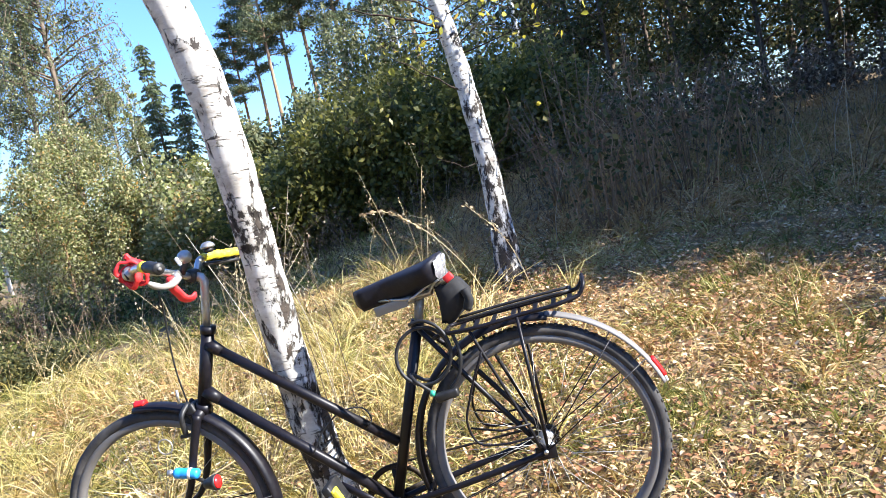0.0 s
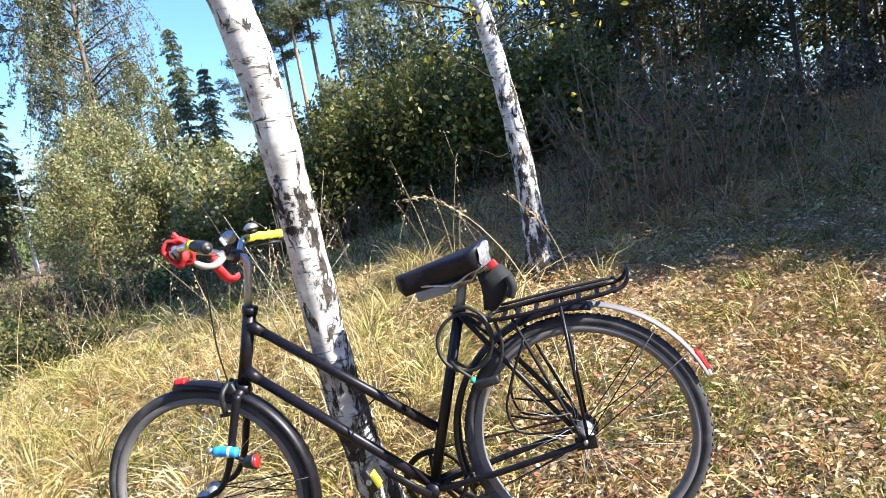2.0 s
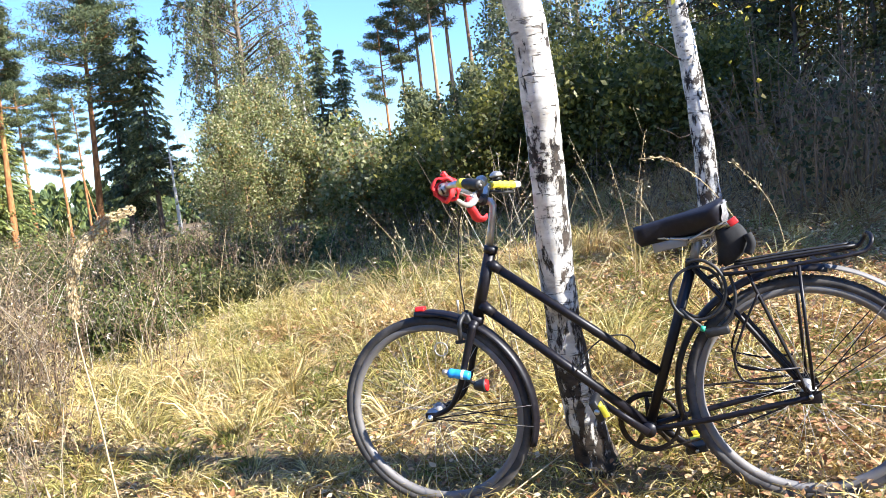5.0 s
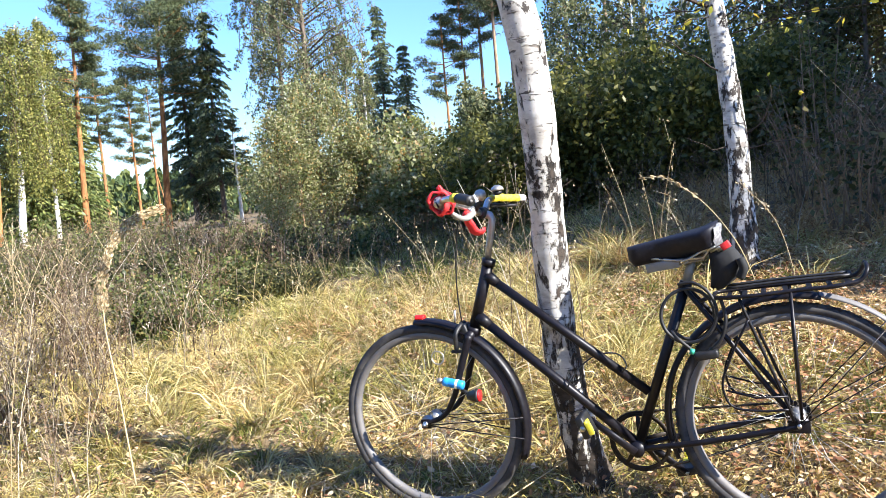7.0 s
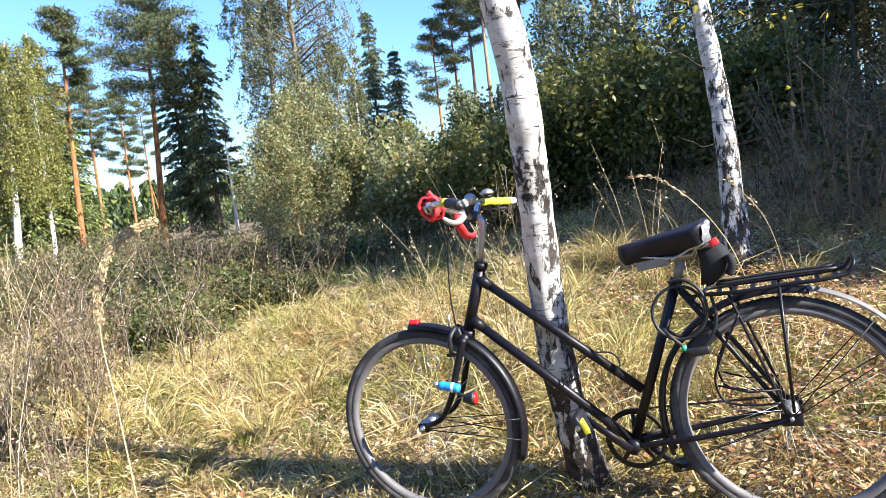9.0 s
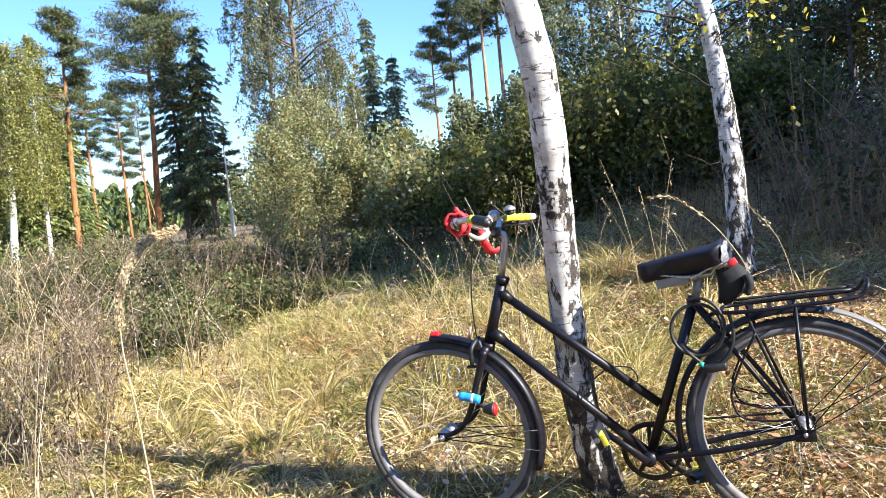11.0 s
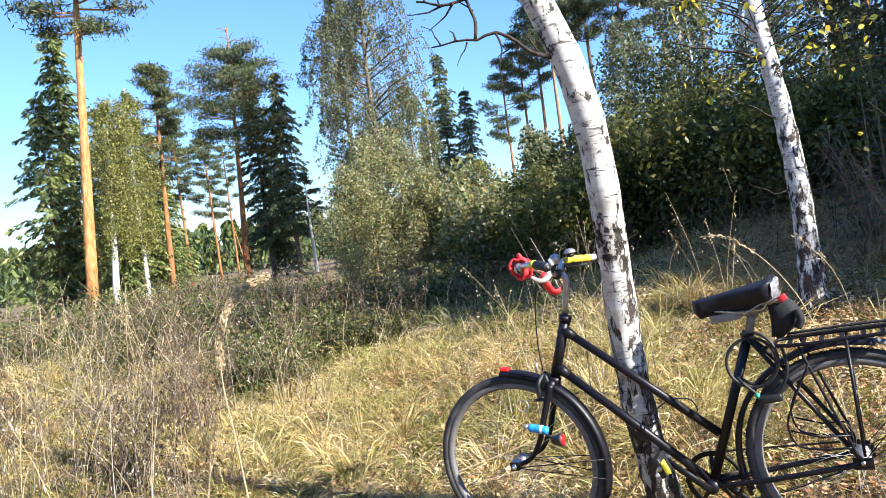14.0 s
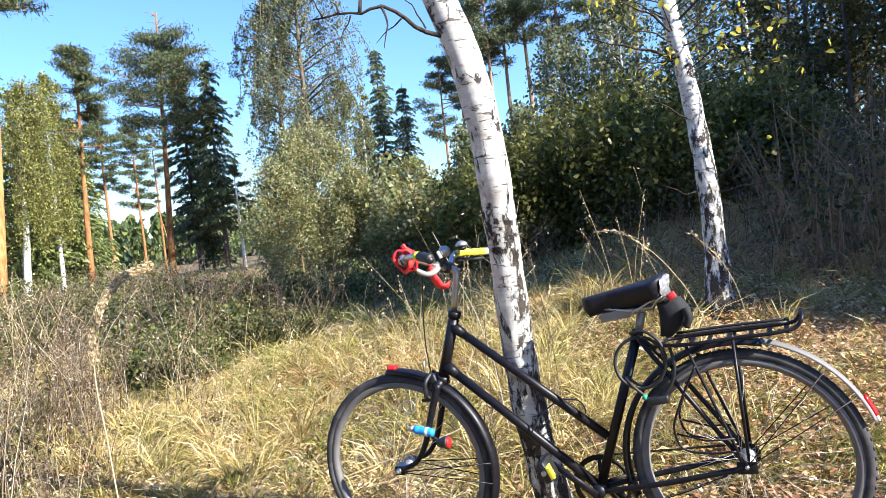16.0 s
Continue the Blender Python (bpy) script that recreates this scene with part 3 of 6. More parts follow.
far_birch(22.4, 24.0, 0.085, 0.95, "green young birch under the spruces", M_BIRCH_LEAF, size=0.085, start=0.05, limbs=46, per=110, droop=0.4, wisp=1.0)
far_pine(19.9, 31.0, 0.222, 0.50, 1.3, "far pine seen over the willow thicket", "far pines over the thicket", n=24, thick=0.010)
far_pine(18.3, 33.0, 0.25, 0.62, 1.2, "far pine seen over the willow thicket", "far pines over the thicket", n=22, thick=0.010)
for az, d, sl in ((15.9, 30.0, 0.33), (14.6, 31.0, 0.35), (13.0, 33.0, 0.36), (10.6, 30.0, 0.36), (7.6, 32.0, 0.36), (17.0, 35.0, 0.30), (5.0, 29.0, 0.38)):
    far_pine(az, d, sl, 0.62, 1.5, "far pine with an orange trunk over the willow thicket", "far pines over the thicket", n=30, thick=0.0100, bark=M_PALE_BARK)
for px, py, ph, pr in ((-4.3, 11.1, 2.3, 0.7), (-4.9, 12.4, 2.7, 0.8), (-3.6, 11.9, 2.8, 0.8), (-2.3, 17.4, 8.0, 1.1), (-0.8, 15.5, 7.6, 1.1), (-3.9, 17.2, 5.6, 0.9), (0.8, 14.8, 7.2, 1.0), (-2.9, 14.2, 4.4, 1.0), (-1.6, 12.7, 4.4, 1.1), (-0.2, 18.6, 8.6, 1.2)):
    broadleaf("birch_tree", px, py, ph, pr, "green birch standing behind the thicket", M_GREY_LEAF, M_BIRCH_FAR, 0.08, 0.10, 50, 56, 0.5, "birches behind the thicket", cat="birch tree", wisp=1.0)
for px, py, ph, pr in ((8.6, 13.2, 8.0, 2.0), (3.2, 16.5, 9.5, 2.4), (5.6, 17.0, 10.0, 2.4), (7.8, 16.0, 10.0, 2.4), (10.4, 15.0, 10.0, 2.4), (13.0, 14.6, 10.0, 2.4), (1.2, 18.0, 9.5, 2.2)):
    spruce(px, py, ph, pr, "dark spruce in the shaded wood", "spruces of the shaded wood", bare=0.03, sprays=3, dens=0.8)
for px, py, ph in ((1.3, 11.6, 4.6), (2.0, 10.8, 4.2), (2.8, 11.5, 5.0), (3.4, 10.3, 4.8), (4.2, 10.2, 5.0), (4.9, 9.5, 4.6), (5.9, 9.4, 5.0), (6.8, 8.8, 5.0), (2.4, 13.3, 6.6), (3.9, 13.0, 6.6), (5.4, 12.1, 6.8)):
    broadleaf("alder_tree", px, py, ph, 1.0, "slim dark alder in the shaded wood", M_DARKLEAF, M_DARK_BARK, 0.068, 0.12, 50, 70, 0.2, "alders of the shaded wood", wisp=0.8, cat="alder tree")
for i in range(26):
    px = rng.uniform(1.0, 9.5)
    py = 12.2 - 0.35 * px + rng.uniform(-1.2, 1.2)
    th = trunk_path(rng.uniform(4.0, 6.5), rng.normal(size=2) * 0.03, 0.02)
    rt = empty("bare_tree", (px, py, gz(px, py) - 0.05))
    Geo().tube(th, np.linspace(rng.uniform(0.025, 0.05), 0.008, len(th)), 7).make("trunk", M_DARK_BARK, rt)
    lb = Geo()
    for z in rng.uniform(0.6, 4.0, 16):
        a, n = rng.uniform(0, 6.283), rng.uniform(0.25, 0.6)
        b0 = along(th, z)
        m = b0 + np.array([math.cos(a) * n, math.sin(a) * n, 0.25 * n])
        lb.tube([b0, m, m + np.array([math.cos(a + 0.5) * n * 0.5, math.sin(a + 0.5) * n * 0.5, 0.1 * n])], [0.007, 0.004, 0.0015], 4)
    lb.make("branch", M_TWIG, rt)["kind"] = "stuff"
    tagged(rt, "thin dark tree with bare lower branches", "tree", "thin trees of the shaded wood")
for px, py, ph, pr in ((1.9, 8.4, 0.9, 0.7), (3.0, 8.3, 0.8, 0.7), (4.1, 8.0, 0.8, 0.7), (5.0, 7.6, 0.9, 0.7), (5.8, 6.9, 0.9, 0.7), (1.0, 8.0, 1.0, 0.7)):
    shrub("bramble_shrub", px, py, ph, pr, "brown tangled bramble at the top of the slope", M_WEED, 26, 120, 0.035, "brambles along the slope's top", 0.1)
# unseen spruces off to the right, added to throw shade over the slope
for px, py, ph in ((9.0, 1.9, 10.0), (12.4, 3.0, 11.0), (11.2, 1.2, 13.5), (6.6, 2.7, 9.5), (7.0, 4.6, 10.0), (7.5, 6.5, 10.0), (8.6, 8.2, 10.5)):
    spruce(px, py, ph, 2.1, "dark spruce in the shaded wood", "spruces of the shaded wood", bare=0.03, sprays=3, dens=0.8)

# low unseen spruces, placed to draw the shade's near edge on the ground
for px, py, ph, pr in ((5.6, 0.95, 4.5, 1.1), (5.1, 1.75, 4.3, 1.2), (6.3, 1.35, 5.0, 1.2), (4.6, 2.6, 4.4, 1.0), (3.45, 0.55, 1.7, 0.35)):
    spruce(px, py, ph, pr, "unseen young spruce added to shade the near slope", "young spruces beside the slope", bare=0.03, sprays=5, dens=1.0)
# unseen birches whose thin crowns are added to dapple the slope
for px, py, ph in ((10.4, 3.7, 9.0), (9.0, 5.4, 7.0), (13.0, 6.5, 9.0), (8.4, 2.2, 8.8)):
    broadleaf("birch_tree", px, py, ph, 1.9, "unseen half-bare birch added to dapple the slope with shade", M_BIRCH_LEAF, M_BIRCH_FAR, 0.085, 0.2, 80, 130, 0.6, "half-bare birches of the wood", cat="birch tree", wisp=0.8)

# thicket behind the bicycle
for bx, by, bh, br in ((-2.5, 6.4, 1.45, 0.8), (-1.8, 6.5, 1.7, 0.85), (-1.1, 6.3, 1.75, 0.9), (-0.3, 6.4, 1.7, 0.9), (0.4, 6.7, 1.5, 0.8), (-3.2, 7.3, 1.5, 0.8), (-3.6, 8.5, 1.7, 0.8), (-2.2, 7.7, 1.9, 0.9), (-0.9, 7.7, 2.1, 1.0), (0.2, 8.1, 1.9, 0.9), (-1.6, 9.1, 2.4, 1.0)):
    shrub("willow_shrub", bx, by, bh, br, "dense green willow shrub on the slope", M_BUSH, 36, 480, 0.042, "willow shrubs of the thicket", 0.2)

# bare brown saplings beside the second birch
for bx, by, bh, br in ((0.55, 2.9, 1.15, 0.4), (0.9, 3.2, 1.35, 0.45), (1.3, 3.5, 1.25, 0.45), (0.45, 3.7, 1.45, 0.5), (1.8, 4.0, 1.1, 0.45), (1.1, 4.4, 1.4, 0.5), (0.7, 5.2, 1.6, 0.6), (1.7, 5.2, 1.4, 0.6), (2.6, 5.5, 1.1, 0.6)):
    shrub("bare_sapling", bx, by, bh, br, "thin bare brown saplings with a few olive leaves", M_DARKLEAF, 15, 20, 0.030, "bare saplings beside the birch", 0.45, M_SAPLING)


# ---- the two birches ----


def near_birch(pts, rad, label, name="birch_tree"):
    p = np.array(pts, float)
    root = empty(name, p[0])
    q = p - p[0]
    z = np.linspace(q[0, 2], q[-1, 2], 150)
    fine = np.stack([np.interp(z, q[:, 2], q[:, 0]), np.interp(z, q[:, 2], q[:, 1]), z], 1)
    k = np.ones(15) / 15
    for c in (0, 1):
        fine[7:-7, c] = np.convolve(fine[:, c], k, "valid")
    r = np.interp(z, [a for a, _ in rad], [b for _, b in rad])
    r = r * (1 + 0.025 * np.sin(z * 23.0) * np.sin(z * 7.3 + 1))
    gt = Geo().tube(fine, r, 30)
    for i, q in enumerate(gt.v):
        k = i // 30
        if k < len(fine):
            c = fine[k]
            d = Vector(q) - Vector(c)
            low = 1 - min(1, c[2] / 0.9)
            w = noise.noise(Vector((q[0] * 24, q[1] * 24, q[2] * 9 + p[0][0] * 7))) * (0.06 + 0.13 * low) + noise.noise(Vector((q[0] * 60, q[1] * 60, q[2] * 30))) * (0.025 + 0.06 * low)
            gt.v[i] = tuple(Vector(c) + d * (1 + w))
    gt.make("trunk", M_BIRCH, root)
    return tagged(root, label, "birch tree"), fine + p[0]


birch1, axis1 = near_birch(
    [(-0.63, 0.25, -0.06), (-0.665, 0.212, 0.12), (-0.698, 0.172, 0.34), (-0.708, 0.123, 0.6), (-0.698, 0.073, 0.8), (-0.689, 0.019, 1.0), (-0.679, -0.031, 1.2), (-0.677, -0.08, 1.4), (-0.699, -0.105, 1.6), (-0.762, -0.13, 1.8), (-0.84, -0.155, 2.0), (-0.98, -0.20, 2.4), (-1.15, -0.22, 3.2), (-1.3, -0.2, 4.2)],
    [(0, 0.085), (0.12, 0.066), (0.4, 0.058), (1.0, 0.053), (1.6, 0.052), (2.4, 0.044), (4.3, 0.025)], "white-barked birch trunk that the bicycle leans on")
birch2, axis2 = near_birch(
    [(-0.085, 2.21, 0.33), (-0.080, 2.24, 0.6), (-0.082, 2.27, 0.95), (-0.089, 2.30, 1.2), (-0.112, 2.32, 1.45), (-0.137, 2.34, 1.7), (-0.172, 2.36, 1.95), (-0.209, 2.38, 2.2), (-0.245, 2.40, 2.5), (-0.34, 2.45, 3.4), (-0.44, 2.5, 4.4)],
    [(0, 0.11), (0.2, 0.078), (0.5, 0.062), (1.0, 0.058), (2.2, 0.045), (4.2, 0.02)], "slim white birch with dark bark at its foot")


def branch(pts, r0, r1, tree, name="branch", n=14):
    c = curve3_world(pts, n) - np.array(tree.location)
    return Geo().tube(c, np.linspace(r0, r1, n), 7).make(name, M_BRANCH, tree, label="dark bare branch")


def curve3_world(pts, n):
    p = np.array(pts, float)
    t = np.r_[0, np.cumsum(np.linalg.norm(np.diff(p, axis=0), axis=1))]
    s = np.linspace(0, t[-1], n)
    return np.stack([np.interp(s, t, p[:, k]) for k in range(3)], 1) + np.sin(s * 37)[:, None] * 0.004


branch([(-0.715, -0.11, 1.65), (-0.835, -0.20, 1.72), (-0.915, -0.24, 1.79), (-0.970, -0.26, 1.765), (-1.05, -0.28, 1.775), (-1.12, -0.28, 1.775)], 0.0085, 0.0025, birch1)
branch([(-0.975, -0.26, 1.77), (-0.972, -0.26, 1.83), (-0.980, -0.26, 1.90), (-1.00, -0.27, 1.98)], 0.006, 0.003, birch1)
branch([(-0.85, -0.16, 2.02), (-0.93, -0.26, 1.94), (-0.985, -0.26, 1.90), (-1.06, -0.27, 1.90), (-1.16, -0.28, 1.93)], 0.009, 0.003, birch1)
for p0, p1, p2 in (((-1.035, -0.28, 1.775), (-1.045, -0.28, 1.80), (-1.06, -0.28, 1.81)), ((-1.03, -0.27, 1.90), (-1.07, -0.27, 1.86), (-1.12, -0.28, 1.83)), ((-1.06, -0.27, 1.90), (-1.12, -0.28, 1.885), (-1.19, -0.28, 1.90)), ((-0.98, -0.26, 1.88), (-1.02, -0.28, 1.93), (-1.08, -0.30, 1.95)), ((-0.93, -0.26, 1.94), (-1.02, -0.28, 2.00), (-1.13, -0.30, 2.02)), ((-0.915, -0.24, 1.785), (-0.90, -0.24, 1.72), (-0.91, -0.24, 1.66))):
    branch([p0, p1, p2], 0.0045, 0.0012, birch1, "twig")
for p, d, n in (((-0.80, -0.18, 1.705), (-0.6, -0.1, 0.9), 0.10), ((-0.86, -0.215, 1.74), (-0.8, 0.1, -0.5), 0.09), ((-0.97, -0.26, 1.86), (-0.7, 0.0, 0.5), 0.13), ((-0.975, -0.26, 1.93), (0.5, -0.1, 0.8), 0.10), ((-1.08, -0.27, 1.905), (-0.4, 0.0, 0.9), 0.11), ((-1.12, -0.28, 1.92), (-0.7, 0.1, 0.6), 0.12), ((-1.00, -0.27, 1.765), (-0.5, 0.0, -0.8), 0.07), ((-1.09, -0.28, 1.775), (-0.6, 0.1, 0.7), 0.09), ((-0.99, -0.265, 1.96), (-0.8, 0.0, 0.3), 0.14), ((-0.90, -0.23, 1.965), (-0.2, 0.0, 1.0), 0.12)):
    p, d = np.array(p), np.array(d)
    k = np.array([0.35 * d[2], 0.2, -0.35 * d[0]])
    branch([p, p + d * n * 0.45, p + d * n * 0.8 + k * n * 0.4, p + d * n * 1.25 + k * n * 0.2], 0.0030, 0.0009, birch1, "twig", 9)
branch([(-0.165, 2.35, 1.90), (-0.26, 2.28, 1.95), (-0.39, 2.2, 1.99), (-0.52, 2.15, 2.03), (-0.66, 2.1, 2.08)], 0.011, 0.003, birch2)
branch([(-0.19, 2.36, 2.03), (-0.25, 2.30, 2.13), (-0.33, 2.25, 2.20), (-0.48, 2.2, 2.28)], 0.009, 0.003, birch2)
branch([(-0.18, 2.36, 1.98), (-0.28, 2.28, 2.07), (-0.40, 2.22, 2.10), (-0.50, 2.18, 2.16)], 0.006, 0.002, birch2)
branch([(-0.20, 2.37, 2.12), (-0.05, 2.30, 2.22), (0.10, 2.25, 2.34)], 0.009, 0.003, birch2)
branch([(-0.12, 2.33, 1.52), (-0.22, 2.26, 1.60), (-0.34, 2.2, 1.68), (-0.49, 2.1, 1.79)], 0.006, 0.002, birch2)
branch([(-0.09, 2.30, 1.16), (0.04, 2.25, 1.24), (0.10, 2.2, 1.38), (0.07, 2.2, 1.50)], 0.005, 0.0015, birch2)
branch([(-0.09, 2.30, 1.10), (0.08, 2.2, 1.13), (0.26, 2.1, 1.14)], 0.004, 0.0015, birch2)
branch([(-0.09, 2.30, 1.14), (-0.22, 2.2, 1.12), (-0.34, 2.15, 1.20)], 0.004, 0.0015, birch2)


def yellow_leaves():
    """Last yellow leaves on twigs of the second birch."""
    P = []
    for k in range(30):
        a = np.array([-0.145 - 0.006 * k, 2.35, 1.75 + 0.038 * k])
        e = a + np.array([rng.uniform(-0.5, 0.9), rng.uniform(-0.5, 0.3), rng.uniform(-0.15, 0.4)])
        branch([a, (a + e) / 2 + np.array([0, 0, 0.05]), e], 0.004, 0.0012, birch2, "twig", 8)
        for u in np.linspace(0.35, 1, 9):
            P.append(a + (e - a) * u + rng.normal(size=3) * 0.05)
    P += [np.array(q) for q in ((0.279, 2.6, 1.408), (0.272, 2.6, 1.402), (0.034, 2.3, 1.424), (0.072, 2.2, 1.977), (0.163, 2.2, 1.885), (0.322, 2.2, 1.895), (0.16, 2.2, 1.751), (0.247, 2.2, 2.014), (-0.199, 2.2, 1.933), (0.087, 2.2, 1.495), (-0.431, 2.1, 1.968))]
    P = np.array(P) - np.array(birch2.location)
    n = len(P)
    U = unit(n)
    U[:, 2] -= 0.7
    U /= np.linalg.norm(U, axis=1, keepdims=True)
    W = np.cross(U, unit(n))
    W /= np.linalg.norm(W, axis=1, keepdims=True)
    s = rng.uniform(0.012, 0.027, n)[:, None]
    leaves6("leaf", P, U * s, W * s * 0.75, M_YELLOW_LEAF, birch2, 0.3, "yellow autumn leaves")["kind"] = "stuff"


yellow_leaves()


def birch_crown(tree, ax, z0, rad, n):
    """An unseen leafy top, with its limbs, added to shade the grass."""
    base = np.array(tree.location)
    k = np.where(ax[:, 2] > z0)[0]
    lim, C = Geo(), []
    for i in rng.choice(k, n):
        a, m = rng.uniform(0, 6.283), rad * rng.uniform(0.4, 1.0)
        b0 = ax[i] - base
        e = b0 + np.array([math.cos(a) * m, math.sin(a) * m, 0.55 * m])
        lim.tube([b0, (b0 + e) / 2 + np.array([0, 0, 0.05]), e], [0.009, 0.006, 0.002], 5)
        C += [b0 + (e - b0) * u + rng.normal(size=3) * 0.06 for u in (0.4, 0.6, 0.8, 1.0)]
    lim.make("limb", M_TWIG, tree)["kind"] = "stuff"
    leaf_cards("crown", np.array(C), (0.09, 0.09, 0.13), 16, 0.036, M_BIRCH_LEAF, tree, droop=0.6)


birch_crown(birch1, axis1, 3.3, 0.8, 26)
birch_crown(birch2, axis2, 3.5, 0.9, 34)

# low growth under the far trees
for sx, sy, sh, sr in ((-4.1, 2.2, 0.55, 0.5), (-4.6, 2.9, 0.6, 0.6), (-3.8, 3.1, 0.5, 0.5), (-6.1, 3.1, 0.95, 0.9), (-4.9, 3.4, 0.7, 0.8), (-7.0, 4.4, 1.0, 0.9), (-5.7, 4.6, 0.6, 0.8), (-8.0, 5.2, 0.9, 1.0), (-6.6, 6.2, 0.8, 0.9), (-5.3, 5.9, 0.7, 0.8), (-4.6, 7.0, 0.7, 0.8), (-8.9, 3.6, 0.9, 1.0), (-9.8, 5.6, 1.0, 1.1), (-8.7, 7.2, 1.0, 1.1), (-4.2, 5.4, 0.55, 0.7), (-10.7, 7.9, 1.1, 1.2), (-11.3, 4.2, 1.0, 1.2)):
    shrub("low_shrub", sx, sy, sh * 0.58, sr, "low green and brown shrub among dry weeds", M_LOW if rng.uniform() < 0.8 else M_DARKLEAF, 22, 620 if sy < 3.2 else 220, 0.019 if sy < 3.2 else 0.032, "low shrubs under the trees", 0.1)
for sx, sy, sh, sr in ((-5.4, 9.6, 2.2, 0.9), (-4.6, 8.6, 1.7, 0.8), (-8.4, 11.0, 2.4, 1.0)):
    shrub("aspen_shrub", sx, sy, sh, sr, "green young aspen shrub at the edge of the wood", M_ASPEN, 24, 600, 0.05, "aspen shrubs at the wood's edge")


def far_forest():
    """The distant tree line over the valley."""
    P, U = [], []
    for i in range(520):
        a = radians(rng.uniform(22, 100))
        d = rng.uniform(75, 190)
        x, y = -math.sin(a) * d, math.cos(a) * d
        h = d * 0.043 * rng.uniform(0.8, 1.15) + 1.4
        n = 60
        k = rng.uniform(0, 1, n)
        r = h * 0.2 * (1 - k) ** 0.8 + 0.1
        th = rng.uniform(0, 6.283, n)
        P.append(np.stack([x + r * np.cos(th), y + r * np.sin(th), gz(x, y) + k * h], 1))
        u = unit(n) * 0.5
        u[:, 2] -= 0.6
        U.append(u / np.linalg.norm(u, axis=1, keepdims=True) * (0.10 * h))
    P, U = np.concatenate(P), np.concatenate(U)
    W = np.cross(U, unit(len(U)))
    W = W / np.linalg.norm(W, axis=1, keepdims=True) * np.linalg.norm(U, axis=1, keepdims=True) * 0.55
    ob = cards("far_forest", P, U, W, M_FAR, None, 0.3)
    tagged(ob, "distant mixed forest along the horizon", "forest", kind="stuff")


far_forest()

# unseen spruces round and behind the clearing, added to block the sky's light
_kinds = [spruce(6.0, -12.0, 9.0, 2.2, "unseen dark spruce added around the clearing to block skylight", "conifers round the clearing", 0.5, 0.04, None, 2), spruce(-8.0, -12.0, 8.0, 2.4, "unseen dark spruce added around the clearing to block skylight", "conifers round the clearing", 0.5, 0.04, None, 2)]
for i in range(34):
    a = radians(131 + (262 - 131) * (i + rng.uniform(0, 0.8)) / 34)
    d = rng.uniform(9, 16) if i % 2 else rng.uniform(14, 24)
    x, y = math.sin(a) * d, math.cos(a) * d - 1.0
    k = rng.uniform(0.95, 1.35)
    c = copy_thing(_kinds[i % 2], Matrix.Translation((x, y, gz(x, y) - 0.05)) @ Matrix.Rotation(rng.uniform(0, 6.28), 4, "Z") @ Matrix.Scale(k, 4))
    tagged(c, "unseen dark spruce added around the clearing to block skylight", group="conifers round the clearing")

# ---- bicycle ----
M_PAINT = worn("black_paint", (0.007, 0.006, 0.009), 0.36, 0.0, (0.05, 0.045, 0.04), 0.15, 60, 0.30)
M_RUBBER = worn("tyre_rubber", (0.045, 0.043, 0.044), 0.75, 0.0, (0.22, 0.20, 0.18), 0.55, 18, 0.3)
M_RIM = worn("dusty_steel", (0.19, 0.18, 0.175), 0.6, 0.3, (0.15, 0.13, 0.11), 0.7, 22)
M_CHROME = worn("chrome", (0.62, 0.61, 0.59), 0.26, 1.0, (0.30, 0.25, 0.20), 0.55, 40)
M_ALU = worn("dull_aluminium", (0.50, 0.48, 0.45), 0.42, 0.9, (0.25, 0.22, 0.18), 0.4, 30)
M_BLACK = worn("black_plastic", (0.012, 0.012, 0.013), 0.45, 0.0, (0.10, 0.09, 0.08), 0.3, 40)
M_LEATHER = worn("saddle_vinyl", (0.009, 0.009, 0.015), 0.46, 0.0, (0.07, 0.07, 0.085), 0.2, 60, 0.3)
M_CLOTH = worn("bag_cloth", (0.012, 0.012, 0.013), 0.85, 0.0, (0.06, 0.06, 0.06), 0.3, 70)
M_REDPL = mat("red_reflector", (0.75, 0.02, 0.02), 0.2)
M_REDCL = worn("red_ribbon", (0.75, 0.03, 0.035), 0.55, 0.0, (0.9, 0.1, 0.08), 0.3, 60)
M_YELLOW = worn("yellow_tape", (0.80, 0.68, 0.04), 0.5, 0.0, (0.7, 0.6, 0.3), 0.3, 60)
M_BLUE = worn("blue_plastic", (0.02, 0.28, 0.72), 0.35, 0.0, (0.1, 0.4, 0.8), 0.3, 60)
M_WHITE = mat("white_plastic", (0.75, 0.75, 0.72), 0.4)
M_GREEN = mat("green_ring", (0.03, 0.35, 0.22), 0.4)
M_CHAIN = worn("oily_chain", (0.035, 0.030, 0.026), 0.5, 0.7, (0.12, 0.08, 0.05), 0.4, 60)
M_SEATPLASTIC = worn("torn_clear_wrap", (0.20, 0.20, 0.21), 0.22, 0.0, (0.60, 0.60, 0.60), 0.9, 90)

M_PALE = worn("pale_dull_metal", (0.30, 0.285, 0.26), 0.5, 0.4, (0.30, 0.26, 0.22), 0.5, 40)

AX = 0.33
bike = empty("bicycle")
bike.matrix_world = Matrix(((-0.9973, -0.0538, -0.0497, 0.0), (0.0538, -0.9985, 0.0027, 0.0), (-0.0498, 0.0, 0.9988, 0.0), (0, 0, 0, 1))) @ Matrix.Translation((0, 0, 0.0))
tagged(bike, "black step-through city bicycle leaning on a birch trunk", "bicycle")


def L(x, z, y=0.0):
    """A point of the bicycle: forward, up from the axle line, to its left."""
    return (x, y, z + AX)


